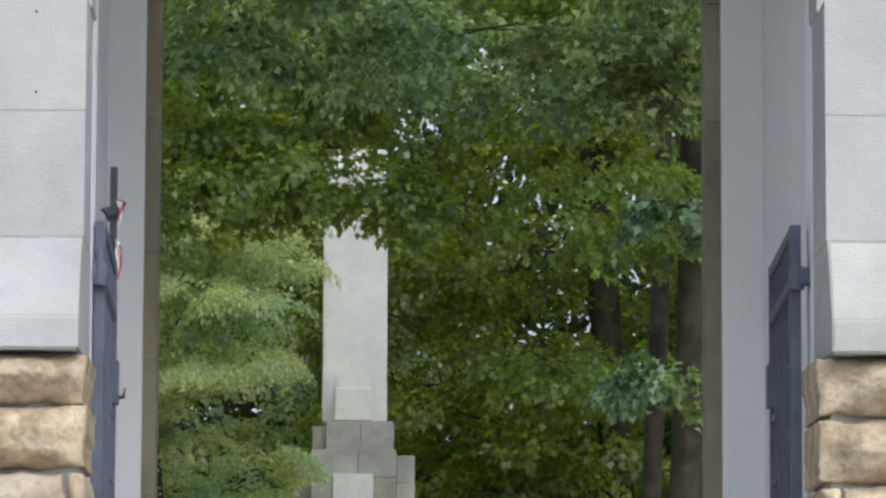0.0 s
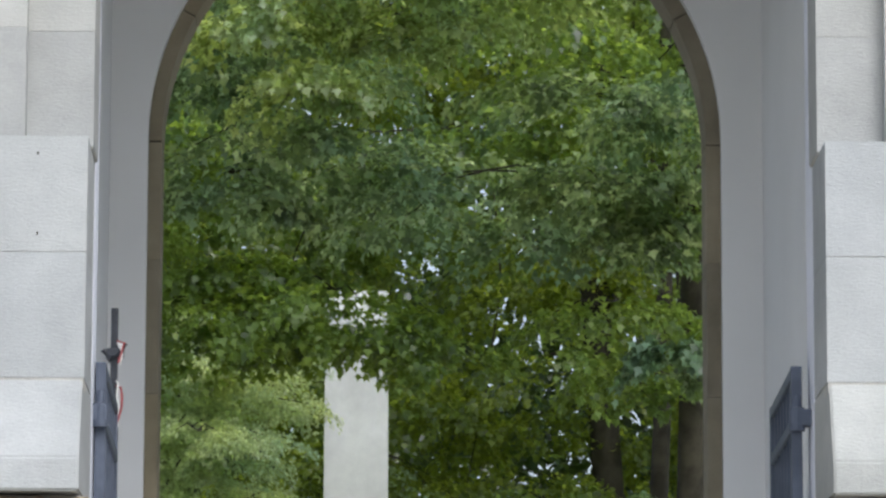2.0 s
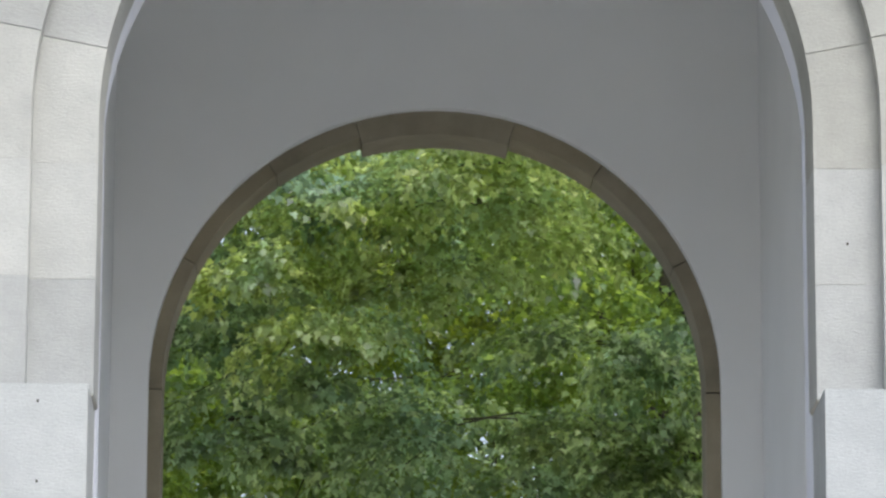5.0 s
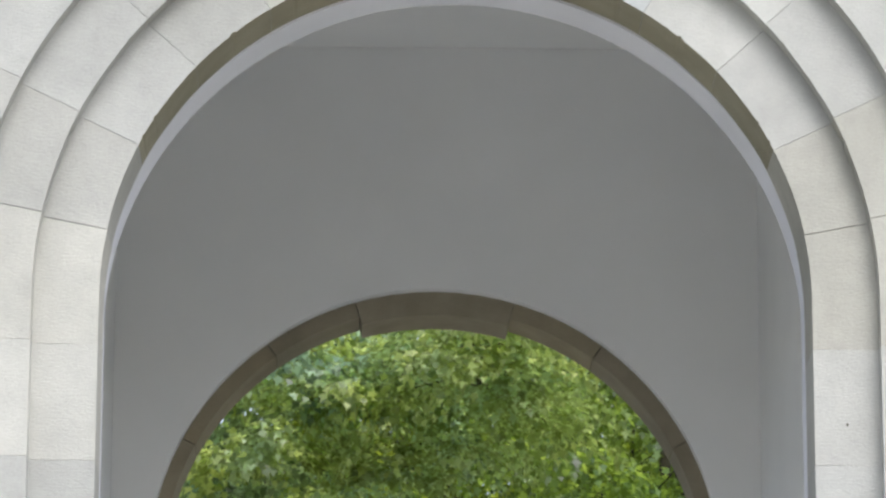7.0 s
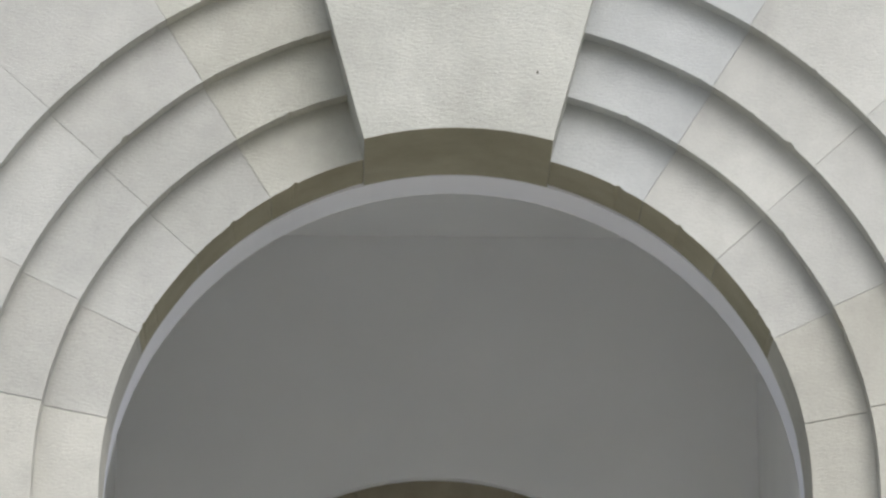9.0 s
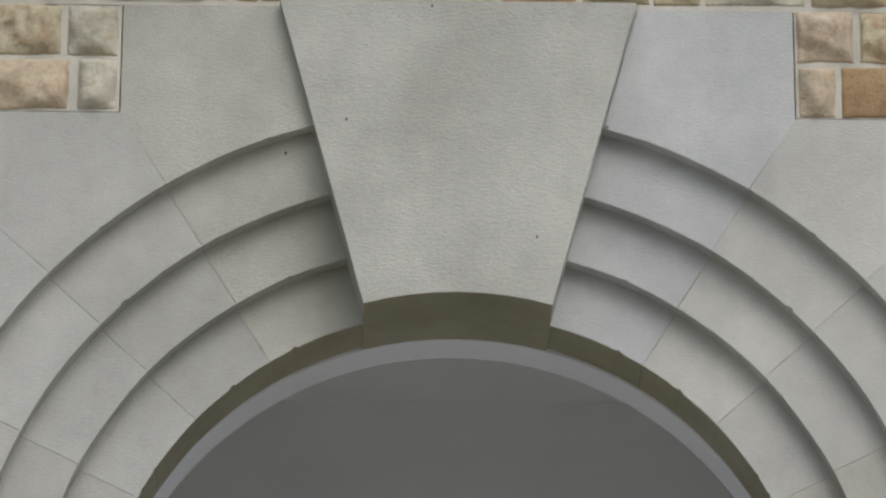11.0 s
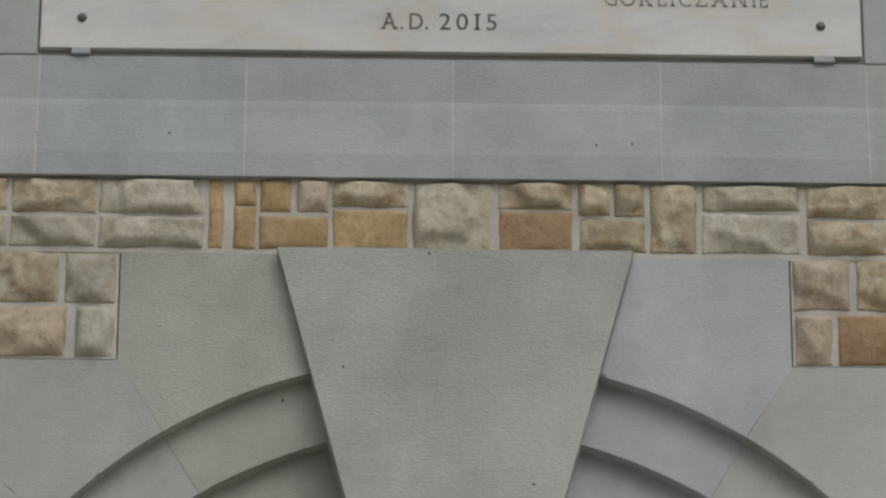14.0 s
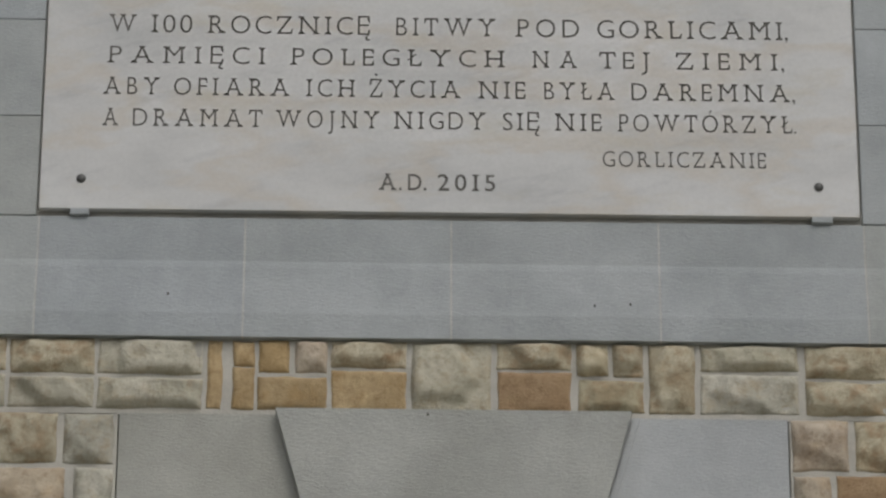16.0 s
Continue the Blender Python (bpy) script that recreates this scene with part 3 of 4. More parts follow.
bm = prism(bmesh.new(), arc(RCX, RCZ, RR - 0.04, 106.15, 73.85, 8) + arc(RCX, RCZ, 1.7, 73.85, 106.15, 8), BACK + 0.072, BACK + 0.38)
part("rear_keystone", bm, M_BROWN, wall_rear)

# ---------------------------------------------------------------- marble plaque
plaque = part("memorial_plaque", boxed(-1.438, 2.116, -0.012, 0.026, 9.558, 10.93, 0.003), M_MARBLE)
tagged(plaque, "veined white marble memorial plaque with engraved lettering on the wall", "plaque")


GLYPHS = {}
CAP = 0.700                              # letter height that the line heights are given for
TOP_EDGE = 0.681                         # upper edge of the flat capitals at size 1


def glyph(ch, weight):
    """One cut letter: the font's outline with small serifs set at every flat stroke end."""
    if (ch, weight) in GLYPHS:
        return GLYPHS[ch, weight]
    cu = bpy.data.curves.new("letter", "FONT")
    cu.body, cu.offset, cu.resolution_u = ch, weight, 3
    tmp = new("letter_tmp", cu)
    me = bpy.data.meshes.new_from_object(tmp.evaluated_get(bpy.context.evaluated_depsgraph_get()))
    bpy.data.objects.remove(tmp)
    bpy.data.curves.remove(cu)
    bm = bmesh.new()
    bm.from_mesh(me)
    bpy.data.meshes.remove(me)
    ends = []
    for ed in bm.edges:
        p, q = sorted((v.co.copy() for v in ed.verts), key=lambda c: c.x)
        if len(ed.link_faces) == 1 and abs(p.y - q.y) < 0.004 and q.x - p.x > 0.035:
            for level, way in ((0.0, 1), (TOP_EDGE, -1)):
                if abs(p.y - level) < 0.025 and ch not in ".,":
                    ends.append((p.x, q.x, p.y, way))
    for x0, x1, y, way in ends:
        if x1 - x0 < 0.17:               # upright or slanting stroke: a thin foot
            pts = [(x0 - 0.09, y), (x1 + 0.09, y), (x1 + 0.085, y + way * 0.034), (x1, y + way * 0.10), (x0, y + way * 0.10), (x0 - 0.085, y + way * 0.034)]
            bm.faces.new([bm.verts.new((x, yy, 0.0004)) for x, yy in (pts if way > 0 else pts[::-1])])
        else:                            # long arm: a beak at its free end
            for x, inward in ((x1, -1),) if ch in "EFLĘŁ" else ((x0, 1), (x1, -1)) if ch == "T" else ((x0 if way < 0 else x1, 1 if way < 0 else -1),) if ch in "ZŻ" else ():
                pts = [(x, y), (x - inward * 0.02, y + way * 0.19), (x + inward * 0.02, y + way * 0.19), (x + inward * 0.09, y + way * 0.03)]
                bm.faces.new([bm.verts.new((xx, yy, 0.0004)) for xx, yy in pts])
    xs_ = [v.co.x for v in bm.verts]
    GLYPHS[ch, weight] = bm, min(xs_), max(xs_)
    return GLYPHS[ch, weight]


def inscription(text, x0, x1, z0, cap, weight=-0.006):
    """A word in capitals, letter-spaced to reach from x0 to x1; each letter is a part of the plaque."""
    scale = cap / CAP
    shapes = [glyph(ch, weight) for ch in text]
    gaps = [0.35 if b_ in ".," else 1.0 for b_ in text[1:]]
    wide = sum(g[2] - g[1] for g in shapes) * scale
    squeeze = min(1.0, 0.78 * (x1 - x0) / wide) if gaps else (x1 - x0) / wide
    gap = (x1 - x0 - wide * squeeze) / max(0.001, sum(gaps))
    x = x0
    for k, (src, lo, hi) in enumerate(shapes):
        bm = src.copy()
        for v in bm.verts:
            v.co = (x + (v.co.x - lo) * scale * squeeze, -0.0135 - v.co.z, z0 + v.co.y * scale)
        for f in bm.faces:
            f.normal_update()
            if f.normal.y > 0:
                f.normal_flip()
        me = bpy.data.meshes.new("letter")
        bm.to_mesh(me)
        bm.free()
        me.materials.append(M_LETTER)
        new("letter", me).parent = plaque
        x += (hi - lo) * scale * squeeze + (gap * gaps[k] if k < len(gaps) else 0)


# each line: height of its baseline, height of its capitals, then words with their left and right ends
LINES = [
    (10.423, 0.094, [("W", -1.168, -1.046), ("100", -0.983, -0.801), ("ROCZNICĘ", -0.734, -0.016), ("BITWY", 0.099, 0.538), ("POD", 0.625, 0.907), ("GORLICAMI,", 0.987, 1.830)]),
    (10.270, 0.088, [("PAMIĘCI", -1.170, -0.474), ("POLEGŁYCH", -0.367, 0.579), ("NA", 0.698, 0.897), ("TEJ", 0.994, 1.218), ("ZIEMI,", 1.332, 1.810)]),
    (10.114, 0.090, [("ABY", -1.182, -0.935), ("OFIARA", -0.873, -0.365), ("ICH", -0.294, -0.078), ("ŻYCIA", -0.016, 0.384), ("NIE", 0.461, 0.669), ("BYŁA", 0.751, 1.060), ("DAREMNA,", 1.134, 1.852)]),
    (9.960, 0.090, [("A", -1.180, -1.111), ("DRAMAT", -1.047, -0.481), ("WOJNY", -0.424, 0.030), ("NIGDY", 0.092, 0.495), ("SIĘ", 0.569, 0.729), ("NIE", 0.796, 1.001), ("POWTÓRZYŁ.", 1.070, 1.853)]),
    (9.788, 0.080, [("GORLICZANIE", 1.003, 1.716)]),
    (9.664, 0.080, [("A.D.", 0.028, 0.236), ("2015", 0.285, 0.535)]),
]
for z_line, cap, words in LINES:
    for word, x0, x1 in words:
        inscription(word, x0, x1, z_line, cap, 0.004 if word in ("A.D.", "2015") else -0.014 if cap < 0.085 else -0.010)
for shape_, lo_, hi_ in GLYPHS.values():
    shape_.free()
for x in (-1.261, 1.942):
    bm = bmesh.new()
    bmesh.ops.create_uvsphere(bm, u_segments=12, v_segments=8, radius=0.021)
    bmesh.ops.transform(bm, verts=bm.verts, matrix=Matrix.LocRotScale((x, -0.013, 9.702), None, (1, 0.6, 1)))
    part("bolt", bm, M_STEEL, plaque, "round steel bolt head", True)
for x0, x1 in ((-1.302, -1.22), (1.907, 1.997)):
    part("bracket", boxed(x0, x1, -0.02, 0.02, 9.528, 9.556, 0.003), M_FRIEZE, plaque, "small pale stone bracket under the plaque")


# ---------------------------------------------------------------- iron gate leaves, folded back against the side walls
def gate_leaf(side, reach):
    gate = new("gate_leaf")
    xg = CX + side * reach
    tagged(gate, "blue-grey painted iron gate leaf standing open", "gate", "pair of gate leaves")
    y0, y1, top = 0.70, 2.12, 3.90
    t = 0.022

    def flat(name, ya, yb, za, zb, th=t, b=0.004, mt=M_IRON, lab=""):
        return part(name, boxed(xg - th, xg + th, ya, yb, za, zb, b), mt, gate, lab)

    flat("stile", y0, y0 + 0.07, 0.08, top)
    flat("stile", y1 - 0.06, y1, 0.08, top)
    for z in (top - 0.05, 3.64, 2.35, 1.1, 0.12):
        flat("rail", y0 + 0.07, y1 - 0.06, z, z + 0.045)
    n = 7
    for k in range(1, n):
        y = y0 + 0.05 + (y1 - y0 - 0.1) * k / n
        flat("bar", y - 0.012, y + 0.012, 0.16, top - 0.05, 0.014, 0.002)
    for z in (3.32, 3.04, 2.76):
        flat("rung", y0 + 0.07, y0 + 0.30, z, z + 0.03, 0.016, 0.002)
        flat("rung", y1 - 0.30, y1 - 0.06, z - 0.12, z - 0.09, 0.016, 0.002)
    for z in (3.66, 0.5):
        bm = bmesh.new()
        xa, xb = sorted((xg - side * 0.03, CX + side * 1.50))
        box(bm, xa, xb, 0.66, 0.74, z - 0.01, z + 0.06, 0.008)
        hinge = part("hinge", bm, M_IRON, gate, "forged hinge set in the wall")
        bm = bmesh.new()
        tube(bm, [(xg + side * 0.0, 0.69, z - 0.03), (xg + side * 0.0, 0.69, z + 0.065), (xg + side * 0.0, 0.69, z + 0.07), (xg + side * 0.0, 0.69, z + 0.12)], [0.034, 0.034, 0.018, 0.012], 10)
        part("pin", bm, M_IRON, hinge)
    flat("lock_case", y1 - 0.10, y1 + 0.02, 3.27, 3.46, 0.034, 0.006)
    return gate


def swung(gate, hx, hy, swing):
    """Turn a leaf about its hinge."""
    gate.rotation_euler = (0, 0, swing)
    gate.location = (hx - hx * math.cos(swing) + hy * math.sin(swing), hy - hx * math.sin(swing) - hy * math.cos(swing), 0)


g_right = gate_leaf(1, 1.410)
swung(g_right, CX + 1.410, 0.70, radians(-1.9))
g_left = gate_leaf(-1, 1.438)
swung(g_left, CX - 1.438, 0.70, radians(1.3))
# upright cross bolt with ribbons on the left leaf
fin = bmesh.new()
xg = CX - 1.438
box(fin, xg - 0.016, xg + 0.016, 2.10, 2.135, 3.2, 4.33, 0.003)
box(fin, xg - 0.035, xg + 0.035, 2.095, 2.14, 4.10, 4.15, 0.004)
tube(fin, [(xg - 0.05, 2.1, 4.14), (xg - 0.02, 2.1, 4.1), (xg + 0.03, 2.1, 4.12), (xg + 0.05, 2.1, 4.17)], [0.012, 0.02, 0.02, 0.01], 8)
bolt = part("drop_bolt", fin, M_DARKIRON, g_left, "dark forged upright bolt with a cross piece")
part("latch_hook", tube(bmesh.new(), [(xg + 0.01, 2.11, 3.34), (xg + 0.035, 2.11, 3.30), (xg + 0.055, 2.11, 3.305), (xg + 0.062, 2.11, 3.345)], [0.012, 0.012, 0.010, 0.006], 8), M_DARKIRON, g_left, "small dark forged hook")
for c, (mt, nm, z, n_) in enumerate(((M_RIBBON_W, "white cord", 4.17, 3), (M_RIBBON_R, "red cord", 4.18, 3), (M_RIBBON_W, "white cord", 4.0, 6), (M_RIBBON_R, "red cord", 3.98, 5))):
    bm = bmesh.new()
    pts = [(xg + 0.012, 2.085, z)] + [(xg + 0.030 + 0.010 * math.sin(k * 1.1 + c * 2) - 0.004 * k + 0.006 * (c % 2), 2.08 - 0.004 * c, z - 0.01 - 0.045 * k) for k in range(n_)]
    tube(bm, pts, [0.004] + [0.006] * (n_ - 1) + [0.004], 6)
    part("ribbon", bm, mt, bolt, nm + " tied round the bolt")


# ---------------------------------------------------------------- ground, rising behind the gate
def ground_z(x, y):
    t = min(1, max(0, (y - 7) / 18))
    return 2.9 * t * t * (3 - 2 * t)


bm = bmesh.new()
xs = [-3000, -600, -120, -40, -20, -10, -5, 0, 5, 10, 20, 40, 120, 600, 3000]
ys = [-3000, -600, -120, -40, -16, -8, 0, 5.5, 7, 8.5, 10, 12, 14, 16, 18, 20, 22, 24, 25, 27, 32, 40, 60, 120, 600, 3000]
gv = [[bm.verts.new((x, y, ground_z(x, y) - 0.002)) for x in xs] for y in ys]
for j in range(len(ys) - 1):
    for i in range(len(xs) - 1):
        bm.faces.new((gv[j][i], gv[j][i + 1], gv[j + 1][i + 1], gv[j + 1][i]))
tagged(part("ground", bm, M_GROUND, label="short grass and earth rising behind the gate"), category="ground", kind="structure")

# passage floor out of view, its pale colour added to bounce light upward
tagged(part("floor", boxed(CX - 1.478, CX + 1.478, -0.3, BACK + 0.9, 0.0, 0.03, 0.004), M_PAVING_BOUNCE, label="unseen paving of the gate passage, pale to bounce light upward"), category="floor", kind="structure")
bm = bmesh.new()
# added sheet out of view before the gate, reflects light into the arch
bm = bmesh.new()
fore = [[bm.verts.new((x, y, 0.006)) for x in (-9, CX, 9)] for y in (-22, -10, -0.302)]
for r0, r1 in zip(fore, fore[1:]):
    for i in range(2):
        bm.faces.new((r0[i], r0[i + 1], r1[i + 1], r1[i]))
tagged(part("forecourt", bm, M_GRAVEL_BOUNCE, label="unseen sheet of gravel before the gate, pale to bounce light in"), category="path", kind="structure")
# added strip out of view behind the gate, reflects light in from the rear
bm = bmesh.new()
py = [BACK + 0.9, 7, 8.5, 10, 12, 14, 16, 18, 20, 22, 24]
rows_ = [[bm.verts.new((x, y, ground_z(x, y) + 0.006)) for x in (CX - 4.0, CX, CX + 4.0)] for y in py]
for r0, r1 in zip(rows_, rows_[1:]):
    for i in range(2):
        bm.faces.new((r0[i], r0[i + 1], r1[i + 1], r1[i]))
tagged(part("pavement", bm, M_GRAVEL_BOUNCE, label="unseen strip of gravel behind the gate, pale to bounce light in"), category="path", kind="structure")

# ---------------------------------------------------------------- monument
MY = 25.0
mon = new("monument")
tagged(mon, "pale stone pillar monument on stepped grey plinth among trees", "monument")


def block(name, x0, x1, y0, y1, z0, z1, mt, lab="", b=0.006):
    return part(name, boxed(x0, x1, y0, y1, z0, z1, b), mt, mon, lab)


mc = -0.095
bm = bmesh.new()
base = [(-0.405, MY), (0.235, MY), (0.235, MY + 0.64), (-0.405, MY + 0.64)]
v0 = [bm.verts.new((x, y, 5.17)) for x, y in base]
v1 = [bm.verts.new((mc + (x - mc) * 0.98, MY + 0.32 + (y - MY - 0.32) * 0.98, 7.9)) for x, y in base]
bm.faces.new(v0)
bm.faces.new(v1)
for i in range(4):
    bm.faces.new((v0[i], v0[(i + 1) % 4], v1[(i + 1) % 4], v1[i]))
bmesh.ops.bevel(bm, geom=list(bm.edges), offset=0.02, segments=2, affect="EDGES")
part("shaft", bm, M_MONUMENT, mon, "tall smooth whitewashed pillar")
block("stele", -0.285, 0.085, MY - 0.24, MY, 5.17, 5.50, M_MONUMENT, "small pale stele against the pillar", 0.02)
bm = prism(bmesh.new(), [(-0.24, 5.504), (0.06, 5.504), (0.06, 5.59)] + [(-0.09 + 0.15 * math.cos(radians(q)), 5.59 + 0.105 * math.sin(radians(q))) for q in range(20, 180, 20)] + [(-0.24, 5.59)], MY - 0.20, MY)
part("stele_top", bm, M_MONUMENT, mon, "rounded top of the stele")
for x0, x1 in ((-0.362, -0.03), (-0.027, 0.303)):
    block("plinth_block", x0, x1, MY - 0.25, MY + 0.9, 4.868, 5.166, M_PLINTH)
block("plinth_block", -0.50, -0.365, MY + 0.05, MY + 0.9, 4.868, 5.14, M_PLINTH)
for z0, z1, c in ((4.60, 4.865, (-0.505, -0.05, 0.327)), (4.30, 4.597, (-0.505, 0.12, 0.327)), (4.0, 4.297, (-0.505, -0.1, 0.327)), (3.4, 3.997, (-0.505, 0.0, 0.327)), (2.7, 3.397, (-0.6, 0.0, 0.45))):
    for x0, x1 in zip(c, c[1:]):
        block("plinth_block", x0 + 0.0015, x1 - 0.0015, MY - 0.5, MY + 1.2, z0, z1, M_PLINTH)
for z0, z1 in ((4.57, 4.835), (4.27, 4.567), (3.4, 4.267)):
    block("plinth_block", 0.33, 0.508, MY - 0.2, MY + 1.0, z0, z1, M_PLINTH)
    block("plinth_block", -0.68, -0.508, MY - 0.1, MY + 1.0, z0 - 0.05, z1 - 0.05, M_PLINTH)
block("tablet", -0.291, 0.099, MY - 0.54, MY - 0.5, 3.95, 4.632, M_MONUMENT, "pale blank tablet on the plinth")

# ---------------------------------------------------------------- trees
LOBES = np.array([(0.0, 0.0), (0.30, -0.02), (0.27, 0.20), (0.54, 0.44), (0.24, 0.53), (0.0, 1.0), (-0.24, 0.53), (-0.54, 0.44), (-0.27, 0.20), (-0.30, -0.02)])
OVAL = np.array([(0.0, 0.0), (0.28, 0.25), (0.30, 0.6), (0.0, 1.0), (-0.30, 0.6), (-0.28, 0.25)])


def leaves_mesh(name, centres, ups, outs, sizes, shape):
    """One mesh of many single leaves; each is one folded polygon."""
    n, k = len(centres), len(shape)
    up = ups / np.linalg.norm(ups, axis=1, keepdims=True)
    v = outs - up * (outs * up).sum(1, keepdims=True)
    v /= np.linalg.norm(v, axis=1, keepdims=True) + 1e-9
    u = np.cross(v, up)
    fold = np.abs(shape[:, 0]) * 0.35 - shape[:, 1] ** 2 * 0.18
    pts = centres[:, None] + sizes[:, None, None] * (shape[None, :, 0:1] * u[:, None] + shape[None, :, 1:2] * v[:, None] + fold[None, :, None] * up[:, None])
    me = bpy.data.meshes.new(name)
    me.vertices.add(n * k)
    me.vertices.foreach_set("co", pts.astype(np.float32).ravel())
    me.loops.add(n * k)
    me.loops.foreach_set("vertex_index", np.arange(n * k, dtype=np.int32))
    me.polygons.add(n)
    me.polygons.foreach_set("loop_start", np.arange(0, n * k, k, dtype=np.int32))
    me.update(calc_edges=True)
    return me


def sprays(rng, anchors, outward, per, reach, leaf, droop=0.22, flat=0.42):
    """Leaves set along flat drooping twigs that start at the anchors; the outer leaves hang."""
    n = len(anchors)
    d = outward + rng.normal(0, 0.4, (n, 3))
    d[:, 2] = d[:, 2] * 0.35 - droop
    d /= np.linalg.norm(d, axis=1, keepdims=True)
    side = np.cross(d, np.array([0, 0, 1.0]))
    side /= np.linalg.norm(side, axis=1, keepdims=True) + 1e-9
    t = rng.uniform(0, 1, (n, per))
    reach = np.broadcast_to(np.asarray(reach, float).reshape(-1, 1), (n, 1))
    w = rng.normal(0, 0.33, (n, per)) * (1 - 0.5 * t) * reach
    L = reach * rng.uniform(0.6, 1.3, (n, 1))
    c = anchors[:, None] + d[:, None] * (t * L)[..., None] + side[:, None] * w[..., None]
    c[..., 2] -= 0.30 * (t ** 2) * L + 0.3 * np.abs(w) - rng.normal(0, 0.035, (n, per))
    hang = (t ** 2)[..., None]
    ups = np.array([0, 0, 1.0]) * (1 - 0.6 * hang) + d[:, None] * np.array([1, 1, 0]) * hang * 1.1 + rng.normal(0, flat, (n, per, 3))
    outs = d[:, None] + side[:, None] * np.sign(w)[..., None] * 0.8 * (1 - hang) + rng.normal(0, 0.3, (n, per, 3))
    outs[..., 2] -= 0.35 + 0.9 * hang[..., 0]
    s = leaf * rng.uniform(0.6, 1.25, (n, per))
    return c.reshape(-1, 3), ups.reshape(-1, 3), outs.reshape(-1, 3), s.ravel(), d


def boughs(rng, centre, radii, count, each, seed, shell, low, span, extra):
    """Anchors of sprays gathered into flat spreading boughs inside a lumpy crown; extra: boughs hung lower, with their spans."""
    dirs = rng.normal(0, 1, (count, 3))
    dirs /= np.linalg.norm(dirs, axis=1, keepdims=True)
    dirs[:, 2] = np.maximum(dirs[:, 2], low)
    rr = rng.uniform(shell, 1.0, (count, 1)) ** 0.7
    lump = np.array([1 + 0.22 * noise.noise(Vector(q * 2.2) + Vector((seed, 0, 0))) for q in dirs])[:, None]
    mid = centre + dirs * radii * rr * lump
    size = span * rng.uniform(0.6, 1.25, (count, 1))
    if extra:
        mid = np.concatenate([mid, np.array([q[:3] for q in extra])])
        size = np.concatenate([size, np.array([[q[3]] for q in extra])])
        dirs = np.concatenate([dirs, np.tile((0.0, -0.6, 0.2), (len(extra), 1))])
    n = len(mid)
    ang = rng.uniform(0, 2 * np.pi, (n, each))
    rad = size * np.sqrt(rng.uniform(0, 1, (n, each)))
    tilt = rng.normal(0, 0.16, (n, 1))
    off = np.stack([np.cos(ang) * rad * 1.3, np.sin(ang) * rad, -0.34 * rad + tilt * np.cos(ang) * rad + rng.normal(0, 0.035, (n, each))], -1)
    out = np.stack([np.cos(ang), np.sin(ang), np.zeros_like(ang)], -1) + dirs[:, None] * 0.4
    return mid, (mid[:, None] + off).reshape(-1, 3), out.reshape(-1, 3)


def tree(name, label, base, height, trunk_r, crown, n_sprays, per, reach, leaf, material, seed, shape=LOBES, lean=(0, 0), shell=0.35, limbs=9, low=-1.0, each=11, span=0.75, limb_r=0.045, extra=()):
    """crown: centre and radii of the leafy body."""
    rng = np.random.default_rng(seed)
    random.seed(seed)
    bx, by = base
    bz = ground_z(bx, by) - 0.1
    root = new(name)
    tagged(root, label, "tree")
    pts, rad = [], []
    for k in range(13):
        f = k / 12
        pts.append((bx + lean[0] * f + 0.10 * math.sin(seed + 3 * f) + 0.03 * math.sin(seed * 2 + 11 * f), by + lean[1] * f + 0.10 * math.cos(seed + 2 * f), bz + height * f))
        rad.append(trunk_r * (1.25 if k == 0 else 1) * (1 - 0.72 * f) * (1 + 0.06 * math.sin(seed + 9 * f)))
    part("trunk", tube(bmesh.new(), pts, rad, 12), M_BARK, root, smooth=True)
    cc, cr = np.array(crown[0]), np.array(crown[1])
    mids, anchors, outward = boughs(rng, cc, cr, n_sprays // each, each, seed, shell, low, span, extra)
    n_sprays = len(anchors)
    reaches = np.full(n_sprays, reach)
    for q, ex in enumerate(extra):
        k = n_sprays - (len(extra) - q) * each
        reaches[k:k + each] = ex[3] * 1.1
    c, u, o, s, d = sprays(rng, anchors, outward, per, reaches, leaf)
    me = leaves_mesh("crown", c, u, o, s, shape)
    me.materials.append(material)
    crown_ob = new("crown", me)
    crown_ob.parent = root
    # twigs fan out from the middle of each bough under its leaves
    bm = bmesh.new()
    for i in range(0, n_sprays, 3):
        a_, m_ = Vector(anchors[i]), Vector(mids[i // each]) - Vector((0, 0, 0.08))
        tip = a_ + Vector(d[i]) * reaches[i] * 0.7 - Vector((0, 0, 0.12 * reaches[i]))
        bow = m_.lerp(a_, 0.5) + Vector((0.05 * math.sin(i * 1.7), 0, 0.05))
        tube(bm, [m_, bow, a_ - Vector((0, 0, 0.03)), tip], [0.009, 0.007, 0.005, 0.002], 4)
    part("twig_mass", bm, M_BARK, root)["kind"] = "stuff"
    for i in range(limbs):
        k = int(rng.integers(5, 12))
        p0 = Vector(pts[k])
        a_ = Vector(mids[int(rng.integers(0, len(mids)))])
        way = [p0]
        for q in range(1, 8):
            f = q / 7
            wob = Vector((noise.noise(Vector((seed, i * 3.1, q * 0.9))), noise.noise(Vector((q * 0.9, seed, i * 2.3))), noise.noise(Vector((i * 1.9, q * 0.9, seed))))) * 0.45 * math.sin(math.pi * f)
            way.append(p0.lerp(a_, f) + Vector((0, 0, 0.5 * math.sin(math.pi * f * 0.8))) + wob)
        thick = min(rad[k] * 0.3, limb_r)
        part("limb", tube(bmesh.new(), way, [thick * (1 - 0.12 * q) for q in range(8)], 7), M_BARK, root, smooth=True)
    return root


